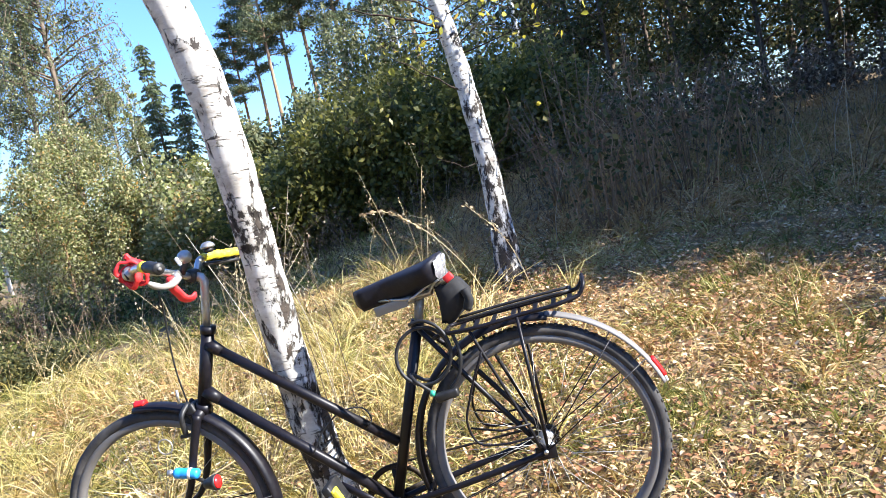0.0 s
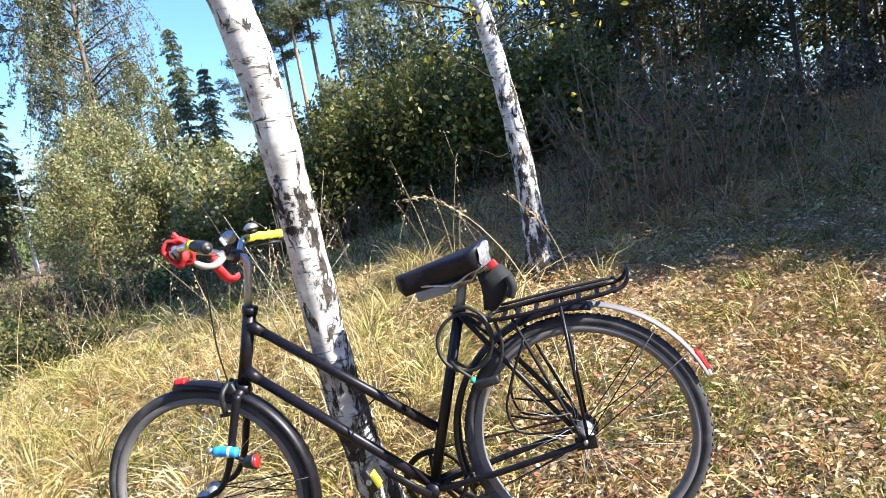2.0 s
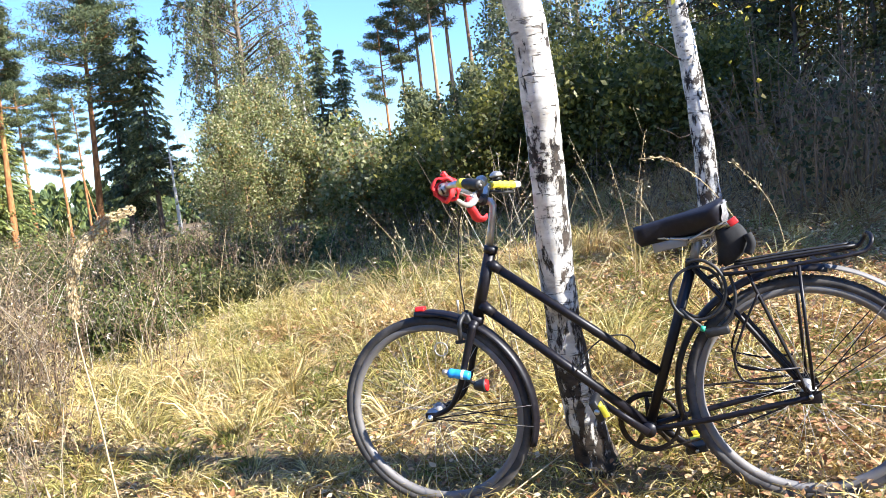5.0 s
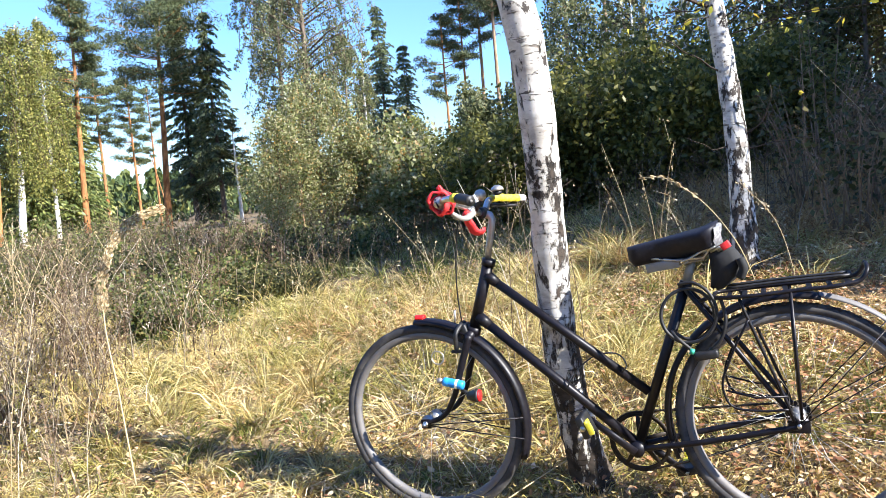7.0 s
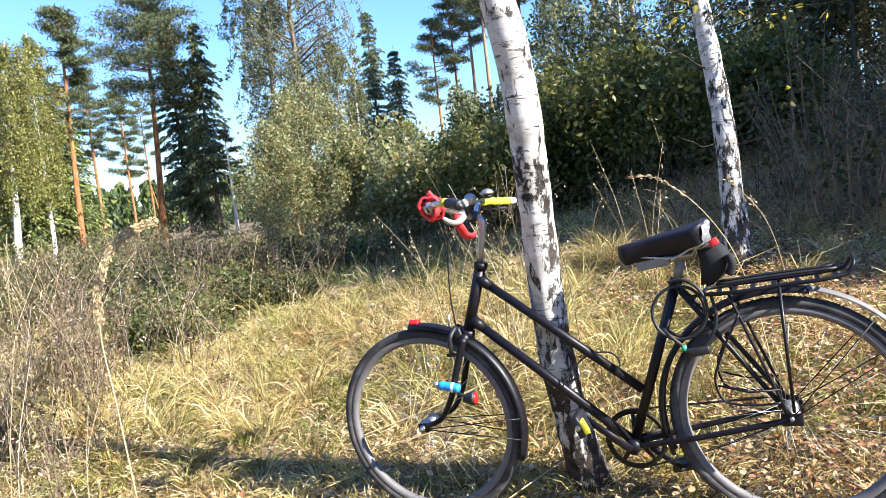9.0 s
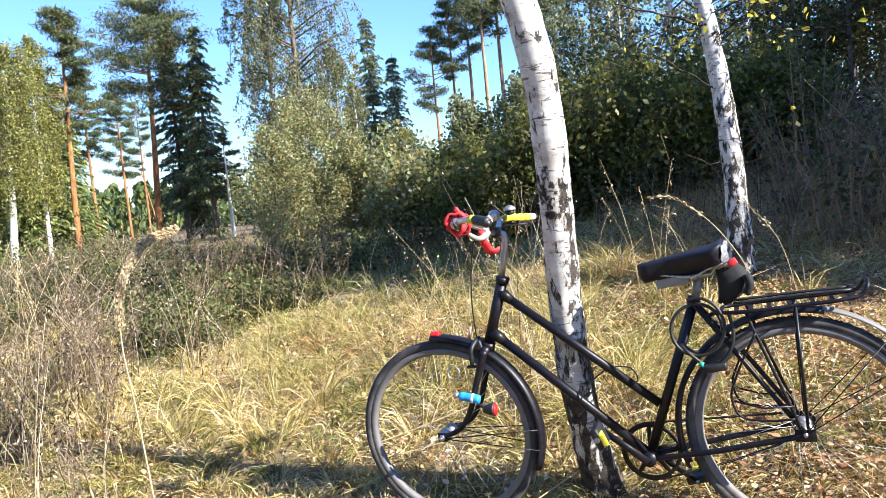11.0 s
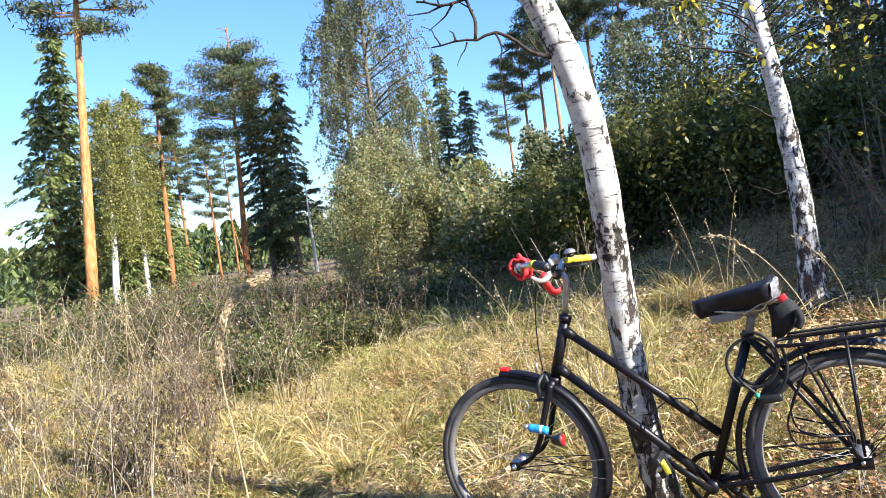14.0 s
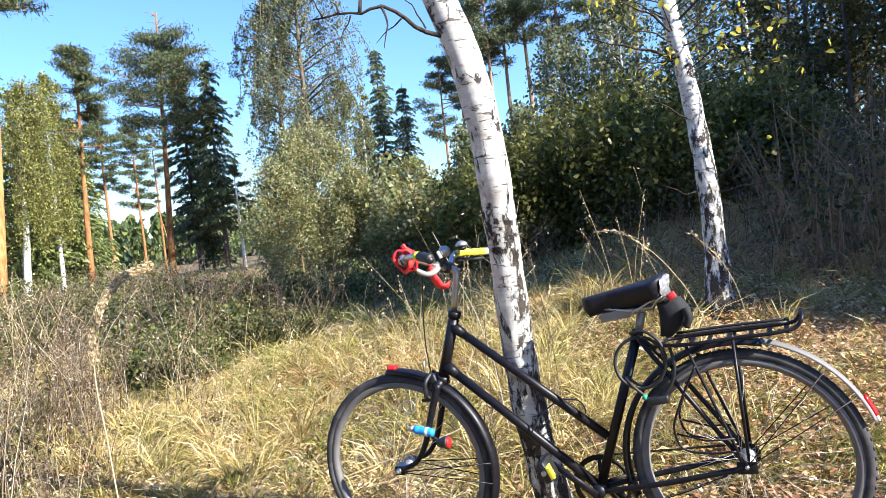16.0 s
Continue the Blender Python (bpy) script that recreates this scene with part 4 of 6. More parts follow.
def curve3(pts, n=24):
    """A smooth line through points."""
    p = np.array(pts, float)
    t = np.r_[0, np.cumsum(np.linalg.norm(np.diff(p, axis=0), axis=1))]
    tang = np.gradient(p, t, axis=0)
    out = []
    for s in np.linspace(0, t[-1], n):
        i = min(len(t) - 2, int(np.searchsorted(t, s, side="right")) - 1)
        h = t[i + 1] - t[i]
        u = (s - t[i]) / h
        out.append((2 * u**3 - 3 * u**2 + 1) * p[i] + (u**3 - 2 * u**2 + u) * h * tang[i] + (-2 * u**3 + 3 * u**2) * p[i + 1] + (u**3 - u**2) * h * tang[i + 1])
    return np.array(out)


def arc(cx, cz, r, a0, a1, y=0.0, n=40):
    return [L(cx + r * math.cos(radians(a)), cz + r * math.sin(radians(a)), y) for a in np.linspace(a0, a1, n)]


def sweep_arc(cx, cz, prof, a0, a1, n=48):
    """A section (offset from the radius, across) swept along an arc of the wheel's plane."""
    v, f, m = [], [], len(prof)
    for a in np.linspace(radians(a0), radians(a1), n):
        for r, y in prof:
            v.append(L(cx + r * math.cos(a), cz + r * math.sin(a), y))
    for i in range(n - 1):
        for j in range(m):
            k = (j + 1) % m
            f.append((i * m + j, i * m + k, (i + 1) * m + k, (i + 1) * m + j))
    f.append(tuple(range(m))[::-1])
    f.append(tuple((n - 1) * m + j for j in range(m)))
    return v, f


BB, HT, HB = (0.450, -0.087), (0.858, 0.515), (0.938, 0.300)
ST, TJ = (0.262, 0.395), (0.402, 0.085)

g = Geo()
g.tube([L(*HT), L(*HB)], 0.0185, 16)
g.tube([L(0.853, 0.528), L(0.860, 0.508)], 0.0225, 16)
g.tube([L(0.934, 0.311), L(0.944, 0.286)], 0.0225, 16)
g.tube([L(0.872, 0.478), L(0.399, 0.083)], 0.0142, 14)
g.tube([L(0.918, 0.345), L(0.445, -0.083)], 0.0150, 14)
g.tube([L(*ST), L(*BB)], 0.0150, 14)
g.tube([L(0.2575, 0.408), L(0.266, 0.385)], 0.0185, 14)
g.tube([L(0.872, 0.478), L(0.835, 0.447)], [0.021, 0.0155], 14)
g.tube([L(0.918, 0.345), L(0.880, 0.311)], [0.021, 0.0160], 14)
g.tube([L(BB[0], BB[1], -0.034), L(BB[0], BB[1], 0.034)], 0.0225, 18)
for s in (-1, 1):
    g.tube(curve3([L(0.435, -0.086, 0.022 * s), L(0.30, -0.062, 0.045 * s), L(0.0, -0.004, 0.060 * s)]), 0.0088, 10)
    g.tube(curve3([L(0.258, 0.385, 0.016 * s), L(0.20, 0.305, 0.042 * s), L(0.0, 0.004, 0.060 * s)]), 0.0075, 10)
    g.box(L(0.0, -0.004, 0.060 * s), (0.055, 0.006, 0.035))
g.tube([L(0.345, -0.067, -0.04), L(0.345, -0.067, 0.04)], 0.007, 8)
g.make("frame", M_PAINT, bike, label="black painted steel step-through frame")

g = Geo()
g.tube([L(0.945, 0.283, -0.04), L(0.948, 0.290, 0), L(0.945, 0.283, 0.04)], [0.014, 0.019, 0.014], 12)
for s in (-1, 1):
    g.tube(curve3([L(0.944, 0.290, 0.036 * s), L(0.985, 0.18, 0.046 * s), L(1.022, 0.085, 0.05 * s), L(1.062, 0.030, 0.051 * s), L(1.134, 0.0, 0.052 * s)], 30), np.linspace(0.0135, 0.0075, 30), 12)
    g.box(L(1.134, 0.0, 0.052 * s), (0.034, 0.006, 0.030))
g.make("fork", M_PAINT, bike, label="black curved front fork")


def wheel(name, cx, spin):
    rim = Geo()
    v, f = [], []
    prof = [(0.300, -0.014), (0.302, -0.012), (0.292, 0.0), (0.302, 0.012), (0.300, 0.014), (0.289, 0.0145), (0.281, 0.010), (0.278, 0.0), (0.281, -0.010), (0.289, -0.0145)]
    n, m = 72, len(prof)
    for i in range(n):
        a = 2 * math.pi * i / n
        v += [L(cx + r * math.cos(a), r * math.sin(a), y) for r, y in prof]
        f += [(i * m + j, i * m + (j + 1) % m, ((i + 1) % n) * m + (j + 1) % m, ((i + 1) % n) * m + j) for j in range(m)]
    w = rim.add(v, f).make(name, M_RIM, bike, label="spoked wheel with a dull steel rim")
    ty = Geo().tube([L(cx + 0.3130 * math.cos(a), 0.3130 * math.sin(a)) for a in np.arange(96) * 2 * math.pi / 96], 0.0172, 14, closed=True)
    for i in range(150 if cx == 0 else 0):
        a = 2 * math.pi * i / 150
        for y in ((-0.008, 0.008) if i % 2 else (0.0,)):
            mm = Matrix.Rotation(-a, 3, "Y")
            c = L(cx + 0.3275 * math.cos(a), 0.3275 * math.sin(a), y)
            h = np.array([[sx * 0.0025, sy * 0.004, sz * 0.0045] for sx in (-1, 1) for sy in (-1, 1) for sz in (-1, 1)])
            hv = [np.array(c) + np.array(mm @ Vector(q)) for q in h]
            ty.add(hv, [(0, 1, 3, 2), (4, 6, 7, 5), (0, 4, 5, 1), (2, 3, 7, 6), (0, 2, 6, 4), (1, 5, 7, 3)])
    ty.make("tyre", M_RUBBER, w, label="worn black tyre with a studded tread")
    Geo().lathe([(0.0, -0.048), (0.008, -0.048), (0.008, -0.036), (0.024, -0.034), (0.024, -0.030), (0.014, -0.026), (0.014, 0.026), (0.024, 0.030), (0.024, 0.034), (0.008, 0.036), (0.008, 0.048), (0.0, 0.048)], L(cx, 0), "y", 20).make("hub", M_ALU, w)
    Geo().lathe([(0.0, 0.074), (0.006, 0.074), (0.006, 0.062), (0.0105, 0.062), (0.0105, 0.054), (0.0, 0.054)], L(cx, 0), "y", 6).make("axle_nut", M_CHROME, w)
    for i in range(36):
        a = 2 * math.pi * i / 36 + spin
        s = 1 if i % 2 else -1
        off = (1 if (i // 2) % 2 else -1) * radians(52)
        gg = Geo().tube([(0.022 * math.cos(a + off), 0.032 * s, 0.022 * math.sin(a + off)), (0.280 * math.cos(a), 0.003 * s, 0.280 * math.sin(a))], 0.0007, 4)
        sp = gg.make("spoke", M_ALU, w)
        sp.location = L(cx, 0)
    return w


wheel("rear_wheel", 0.0, 0.1)
wheel("front_wheel", 1.134, 0.35)

# mudguards
gprof = [(0.362, -0.0), (0.360, 0.014), (0.354, 0.024), (0.345, 0.028), (0.3438, 0.0265), (0.352, 0.0225), (0.3575, 0.013), (0.3595, 0.0), (0.3575, -0.013), (0.352, -0.0225), (0.3438, -0.0265), (0.345, -0.028), (0.354, -0.024), (0.360, -0.014)]
rg = Geo().add(*sweep_arc(0.0, 0.0, gprof, -19, 104)).make("rear_mudguard", M_PAINT, bike, label="black rear mudguard with a chrome tail")
Geo().add(*sweep_arc(0.0, 0.0, [(0.3632 + (r - 0.362) * 0.62, y * 0.8) for r, y in gprof], 103, 163)).make("chrome_tail", M_RIM, rg, label="dented chrome tail section")
g = Geo()
g.add(*sweep_arc(0.0, 0.0, [(0.366, -0.012), (0.372, -0.006), (0.372, 0.006), (0.366, 0.012), (0.361, 0.012), (0.361, -0.012)], 152, 161, 8))
g.make("tail_reflector", M_REDPL, rg, label="red tail reflector")
Geo().add(*sweep_arc(0.0, 0.0, [(0.368, -0.010), (0.368, 0.010), (0.361, 0.012), (0.361, -0.012)], 161.2, 163.4, 5)).make("white_tip", M_WHITE, rg, label="white painted tip")
for s in (-1, 1):
    Geo().tube([L(-0.004, 0.006, 0.066 * s), L(-0.235, 0.255, 0.029 * s)], 0.0016, 6).make("mudguard_stay", M_PAINT, rg)
    Geo().tube([L(-0.006, 0.002, 0.066 * s), L(-0.305, 0.178, 0.029 * s)], 0.0016, 6).make("mudguard_stay", M_PAINT, rg)
fg = Geo().add(*sweep_arc(1.134, 0.0, [(r - 0.012, y) for r, y in gprof], 88, 202)).make("front_mudguard", M_PAINT, bike, label="black front mudguard with a red tip")
g = Geo().add(*sweep_arc(1.134, 0.0, [(0.353, -0.013), (0.360, -0.009), (0.362, 0.0), (0.360, 0.009), (0.353, 0.013), (0.347, 0.015), (0.347, -0.015)], 88.5, 93.6, 8))
g.make("front_reflector", M_REDPL, fg, label="red reflector on the mudguard")
for s in (-1, 1):
    for a in (178, 190):
        e = L(1.134 + 0.336 * math.cos(radians(a)), 0.336 * math.sin(radians(a)), 0.027 * s)
        Geo().tube([L(1.130, -0.004, 0.057 * s), e], 0.002, 6).make("mudguard_stay", M_PAINT, fg)

# luggage carrier
cr = Geo()
for s in (-1, 1):
    cr.tube(curve3([L(0.185, 0.362, 0.0), L(0.182, 0.363, 0.045 * s), L(0.14, 0.364, 0.062 * s), L(-0.03, 0.372, 0.062 * s), L(-0.15, 0.380, 0.058 * s), L(-0.180, 0.386, 0.050 * s), L(-0.196, 0.408, 0.046 * s), L(-0.198, 0.420, 0.030 * s), L(-0.198, 0.422, 0.0)], 44), 0.0058, 8)
carrier = cr.make("luggage_carrier", M_PAINT, bike, label="black tubular luggage carrier over the rear wheel")
for x in (0.145, 0.105, 0.055, 0.0, -0.06, -0.11, -0.155):
    Geo().box(L(x, 0.366 - 0.055 * x, 0.0), (0.013, 0.122, 0.0025)).make("cross_bar", M_PAINT, carrier)
for y in (-0.026, 0.026):
    Geo().tube(curve3([L(0.15, 0.384, y), L(0.02, 0.392, y), L(-0.16, 0.398, y)], 12), 0.0042, 8).make("spring_arm", M_BLACK, carrier)
Geo().tube([L(-0.16, 0.398, -0.026), L(-0.16, 0.398, 0.026)], 0.0045, 8).make("spring_grip", M_BLACK, carrier)
for s in (-1, 1):
    Geo().tube([L(-0.012, 0.368, 0.064 * s), L(-0.008, 0.02, 0.072 * s)], 0.0048, 8).make("carrier_stay", M_PAINT, carrier)
    Geo().tube([L(0.118, 0.362, 0.060 * s), L(0.108, 0.325, 0.062 * s), L(0.022, 0.06, 0.069 * s), L(0.012, 0.015, 0.070 * s)], 0.0046, 8).make("carrier_stay", M_PAINT, carrier)
    Geo().tube(curve3([L(0.100, 0.30, 0.066 * s), L(0.158, 0.19, 0.069 * s), L(0.184, 0.115, 0.071 * s), L(0.168, 0.062, 0.072 * s), L(0.10, 0.045, 0.072 * s), L(0.022, 0.048, 0.071 * s)], 26), 0.0034, 8).make("guard_wire", M_PAINT, carrier)
    Geo().tube([L(0.178, 0.105, 0.071 * s), L(0.10, 0.082, 0.072 * s), L(0.02, 0.085, 0.071 * s)], 0.0030, 8).make("guard_wire", M_PAINT, carrier)
Geo().tube([L(0.185, 0.362, 0), L(0.236, 0.345, 0)], 0.006, 8).make("carrier_bracket", M_BLACK, carrier)

# saddle, post and bag
g = Geo()
rows, n = [], 18
for u in np.linspace(0, 1, 16):
    x = 0.412 - 0.255 * u
    wdt = 0.027 + 0.057 * sstep(0.28, 0.9, u) - 0.030 * sstep(0.92, 1.0, u)
    top = 0.512 + 0.044 * u + 0.008 * sstep(0.8, 1, u)
    dep = 0.054 + 0.012 * sstep(0.2, 0.8, u)
    if u == 0:
        wdt, dep = 0.012, 0.030
    for k in range(n):
        a = 2 * math.pi * k / n
        c, s = math.cos(a), math.sin(a)
        z = top + (0.012 * s if s > 0 else dep * s * (1 - 0.25 * abs(c)))
        rows.append(L(x, z, wdt * math.copysign(abs(c) ** 0.7, c)))
f = [(i * n + k, i * n + (k + 1) % n, (i + 1) * n + (k + 1) % n, (i + 1) * n + k) for i in range(15) for k in range(n)]
f += [tuple(range(n))[::-1], tuple(15 * n + k for k in range(n))]
saddle = g.add(rows, f).make("saddle", M_LEATHER, bike, label="black vinyl saddle tilted nose down")
wr = [q for q in rows[14 * n:]]
Geo().add([(q[0] - 0.008 - 0.004 * math.sin(9 * q[1] * 20), q[1] * 0.92, (q[2] - AX - 0.556) * 0.9 + AX + 0.552) for q in wr], [(k, (k + 1) % n, n + (k + 1) % n, n + k) for k in range(n)] + [tuple(n + k for k in range(n))]).make("torn_wrap", M_SEATPLASTIC, saddle, label="torn pale wrap at the saddle's rear")
for s in (-1, 1):
    Geo().tube([L(0.36, 0.487, 0.012 * s), L(0.27, 0.474, 0.024 * s), L(0.20, 0.478, 0.030 * s), L(0.165, 0.520, 0.036 * s)], 0.004, 8).make("saddle_rail", M_CHROME, saddle)
    for k in range(4):
        x0 = 0.232 - 0.014 * k
        Geo().tube(curve3([L(x0 + 0.030, 0.470 + 0.006 * k, 0.040 * s), L(x0, 0.482 + 0.007 * k, 0.046 * s), L(x0 - 0.026, 0.497 + 0.008 * k, 0.040 * s)], 8), 0.0034, 6).make("spring_wire", M_CHROME, saddle)
g = Geo()
g.box(L(0.255, 0.472, 0.0), (0.115, 0.036, 0.020), Matrix.Rotation(radians(5), 4, "Y"), 0.2)
g.box(L(0.315, 0.462, 0.020), (0.095, 0.006, 0.026), Matrix.Rotation(radians(6), 4, "Y"), 0.2)
g.box(L(0.315, 0.462, -0.020), (0.095, 0.006, 0.026), Matrix.Rotation(radians(6), 4, "Y"), 0.2)
g.lathe([(0.0, 0.034), (0.009, 0.033), (0.010, 0.018), (0.0, 0.018)], L(0.252, 0.470, 0.0), "y", 10)
g.make("seat_clamp", M_PALE, bike, label="pale grey metal saddle clamp")
Geo().tube([L(0.258, 0.40), L(0.236, 0.470)], 0.0130, 14).make("seat_post", M_PALE, bike)
bag = Geo()
bp = []
for u, (x, z, hx, hy) in enumerate([(0.150, 0.505, 0.016, 0.03), (0.150, 0.488, 0.040, 0.045), (0.140, 0.455, 0.046, 0.050), (0.150, 0.420, 0.038, 0.046), (0.170, 0.392, 0.022, 0.036), (0.176, 0.384, 0.008, 0.018)]):
    for k in range(14):
        a = 2 * math.pi * k / 14
        bp.append(L(x + hx * math.copysign(abs(math.cos(a)) ** 0.7, math.cos(a)), z + 0.006 * math.sin(3 * a + u), hy * math.copysign(abs(math.sin(a)) ** 0.7, math.sin(a))))
bf = [(i * 14 + k, i * 14 + (k + 1) % 14, (i + 1) * 14 + (k + 1) % 14, (i + 1) * 14 + k) for i in range(5) for k in range(14)]
bf += [tuple(range(14))[::-1], tuple(70 + k for k in range(14))]
sbag = bag.add(bp, bf).make("saddle_bag", M_CLOTH, bike, label="small black tool bag under the saddle")
Geo().tube(curve3([L(0.105, 0.470, 0.052), L(0.098, 0.440, 0.054), L(0.110, 0.415, 0.050)], 10), 0.012, 8).make("side_pocket", M_CLOTH, sbag)
Geo().box(L(0.138, 0.508, 0.048), (0.026, 0.012, 0.020), Matrix.Rotation(0.5, 4, "Y"), 0.25).make("red_tag", M_REDCL, sbag, label="red ribbon tag")
for i in range(3):
    Geo().tube([L(0.20 - 0.02 * i, 0.492, 0.035), L(0.165 - 0.02 * i, 0.508, 0.05)], 0.0035, 6).make("wire_tie", M_CHROME, sbag)

# cranks, chain and pedals
cs = Geo()
t = 46
v, f = [], []
for i in range(t * 2):
    a = 2 * math.pi * i / (t * 2)
    r = 0.0955 if i % 2 else 0.0905
    for rr, y in ((r, -0.046), (r, -0.043), (0.080, -0.043), (0.080, -0.046)):
        v.append(L(BB[0] + rr * math.cos(a), BB[1] + rr * math.sin(a), y))
for i in range(t * 2):
    j = (i + 1) % (t * 2)
    f += [(i * 4 + q, i * 4 + (q + 1) % 4, j * 4 + (q + 1) % 4, j * 4 + q) for q in range(4)]
cs.add(v, f)
for k in range(5):
    a = 2 * math.pi * k / 5 + 0.3
    cs.tube([L(BB[0], BB[1], -0.0445), L(BB[0] + 0.083 * math.cos(a), BB[1] + 0.083 * math.sin(a), -0.0445)], [0.011, 0.006], 8, flat=0.35)
crank = cs.make("chainset", M_CHAIN, bike, label="dark toothed chainring with five arms")
Geo().tube([L(BB[0], BB[1], 0.052), L(0.575, 0.020, 0.062)], [0.013, 0.010], 10, flat=0.6).make("crank_arm", M_PAINT, crank)
Geo().tube([L(BB[0], BB[1], -0.058), L(0.325, -0.194, -0.066)], [0.013, 0.010], 10, flat=0.6).make("crank_arm", M_PAINT, crank)
for px, pz, s, tl in ((0.575, 0.020, 1, -68), (0.325, -0.194, -1, 10)):
    rot = Matrix.Rotation(radians(tl), 4, "Y")
    pd = Geo().box(L(px, pz, s * 0.112), (0.066, 0.084, 0.024), rot, 0.2).make("pedal", M_BLACK, crank, label="black pedal with a yellow reflector")
    Geo().tube([L(px, pz, s * 0.060), L(px, pz, s * 0.080)], 0.006, 8).make("pedal_axle", M_CHROME, pd)
    Geo().lathe([(0.0, 0.006), (0.008, 0.005), (0.009, 0.0), (0.0, 0.0)], L(px, pz, s * 0.154), "y", 10).make("axle_cap", M_CHROME, pd)
    d = rot @ Vector((-0.004, 0, 0.014))
    Geo().box((px + d.x, s * 0.137, pz + AX + d.z), (0.040, 0.034, 0.007), rot).make("pedal_reflector", M_YELLOW, pd, label="yellow pedal reflector")
    Geo().box((px + d.x * 1.6, s * 0.160, pz + AX + d.z * 1.6), (0.036, 0.005, 0.015), rot).make("pedal_reflector", M_YELLOW, pd, label="yellow pedal reflector")
tilt = math.atan2(BB[1], BB[0])
ring = [(BB[0] + 0.0935 * math.cos(q), BB[1] + 0.0935 * math.sin(q)) for q in np.linspace(tilt - 1.70, tilt + 1.70, 40)]
small = [(0.033 * math.cos(q), 0.033 * math.sin(q)) for q in np.linspace(tilt + 1.70, tilt + 4.58, 14)]
low = [(0.033 * math.cos(tilt + 4.58) * (1 - u) + ring[0][0] * u, 0.033 * math.sin(tilt + 4.58) * (1 - u) + ring[0][1] * u - 0.012 * math.sin(math.pi * u)) for u in np.linspace(0.04, 0.96, 30)]
up = [(ring[-1][0] * (1 - u) + small[0][0] * u, ring[-1][1] * (1 - u) + small[0][1] * u) for u in np.linspace(0.04, 0.96, 30)]
loop = ring + up + small + low
ch = Geo().tube([L(x, z, -0.0445) for x, z in loop], [0.0042 if i % 2 else 0.0030 for i in range(len(loop))], 6, closed=True)
ch.make("chain", M_CHAIN, crank)
Geo().lathe([(0.0, -0.047), (0.034, -0.047), (0.036, -0.0445), (0.034, -0.042), (0.0, -0.042)], L(0, 0), "y", 18).make("sprocket", M_CHAIN, crank)

# stem and handlebar
Geo().tube([L(0.860, 0.520), L(0.846, 0.575), L(0.833, 0.625), L(0.826, 0.655), L(0.832, 0.668), L(0.852, 0.676)], [0.0115, 0.0115, 0.0118, 0.0125, 0.0130, 0.0125], 12).make("stem", M_ALU, bike, label="dull grey quill stem")
bar = Geo().tube(curve3([L(0.772, 0.724, 0.300), L(0.830, 0.737, 0.262), L(0.888, 0.735, 0.225), L(0.902, 0.728, 0.180), L(0.888, 0.716, 0.12), L(0.868, 0.694, 0.055), L(0.855, 0.678, 0.0), L(0.853, 0.686, -0.025), L(0.850, 0.712, -0.050), L(0.842, 0.720, -0.075), L(0.826, 0.714, -0.15), L(0.800, 0.706, -0.262)], 84), 0.0105, 12).make("handlebar", M_CHROME, bike, label="chrome city handlebar")
Geo().lathe([(0.0, -0.022), (0.017, -0.020), (0.0185, -0.012), (0.0185, 0.012), (0.017, 0.020), (0.0, 0.022)], L(0.855, 0.678, 0), "y", 16).make("bar_clamp", M_BLACK, bar)
grip = Geo().tube(curve3([L(0.824, 0.7362, 0.266), L(0.800, 0.7315, 0.282), L(0.770, 0.7235, 0.302)], 12), [0.0135, 0.0150, 0.0155, 0.0148, 0.0156, 0.0148, 0.0156, 0.0148, 0.0156, 0.0150, 0.0160, 0.0140], 16).make("grip", M_BLACK, bar, label="short black rubber grip")
Geo().tube([L(0.7705, 0.7236, 0.3018), L(0.7680, 0.7228, 0.3036)], 0.0050, 10).make("end_plug", M_RIM, grip)
Geo().tube([L(0.842, 0.7385, 0.254), L(0.824, 0.7362, 0.266)], [0.0140, 0.0146], 14).make("tape_band", M_YELLOW, bar, label="yellow tape band")
wrap = curve3([L(0.8465, 0.7185, -0.060), L(0.838, 0.7195, -0.095), L(0.824, 0.7135, -0.16), L(0.807, 0.708, -0.232)], 22)
Geo().tube(wrap, [0.0112 + 0.0022 * abs(math.sin(1.9 * i)) + 0.0012 * math.sin(5.1 * i) for i in range(22)], 12).make("grip", M_YELLOW, bar, smooth=False, label="yellow ribbed taped grip")
Geo().tube([L(0.807, 0.708, -0.232), L(0.798, 0.7055, -0.270)], [0.0128, 0.0118], 12).make("grip_end", M_WHITE, bar, label="white grip end")
Geo().lathe([(0.0, 0.016), (0.009, 0.0148), (0.017, 0.010), (0.0215, 0.003), (0.022, 0.0), (0.019, -0.003), (0.0, -0.005)], L(0.815, 0.745, -0.055), "z", 22).make("bell", M_ALU, bar, label="dull chrome bell dome")
Geo().lathe([(0.0, 0.003), (0.014, 0.002), (0.015, -0.009), (0.006, -0.012), (0.0, -0.012)], L(0.815, 0.740, -0.055), "z", 14).make("bell_bracket", M_BLACK, bar)
Geo().lathe([(0.0, 0.022), (0.008, 0.0215), (0.012, 0.019), (0.0165, 0.012), (0.019, 0.003), (0.019, -0.006), (0.015, -0.012), (0.0, -0.014)], L(0.838, 0.735, 0.046), "y", 20).make("shifter", M_ALU, bar, label="worn metal gear shifter drum")
Geo().box(L(0.846, 0.727, 0.071), (0.010, 0.006, 0.026), Matrix.Rotation(0.4, 4, "Y"), 0.25).make("shift_paddle", M_WHITE, bar)
Geo().tube([L(0.838, 0.728, 0.040), L(0.862, 0.690, 0.044)], 0.010, 8).make("shifter_clamp", M_BLACK, bar)
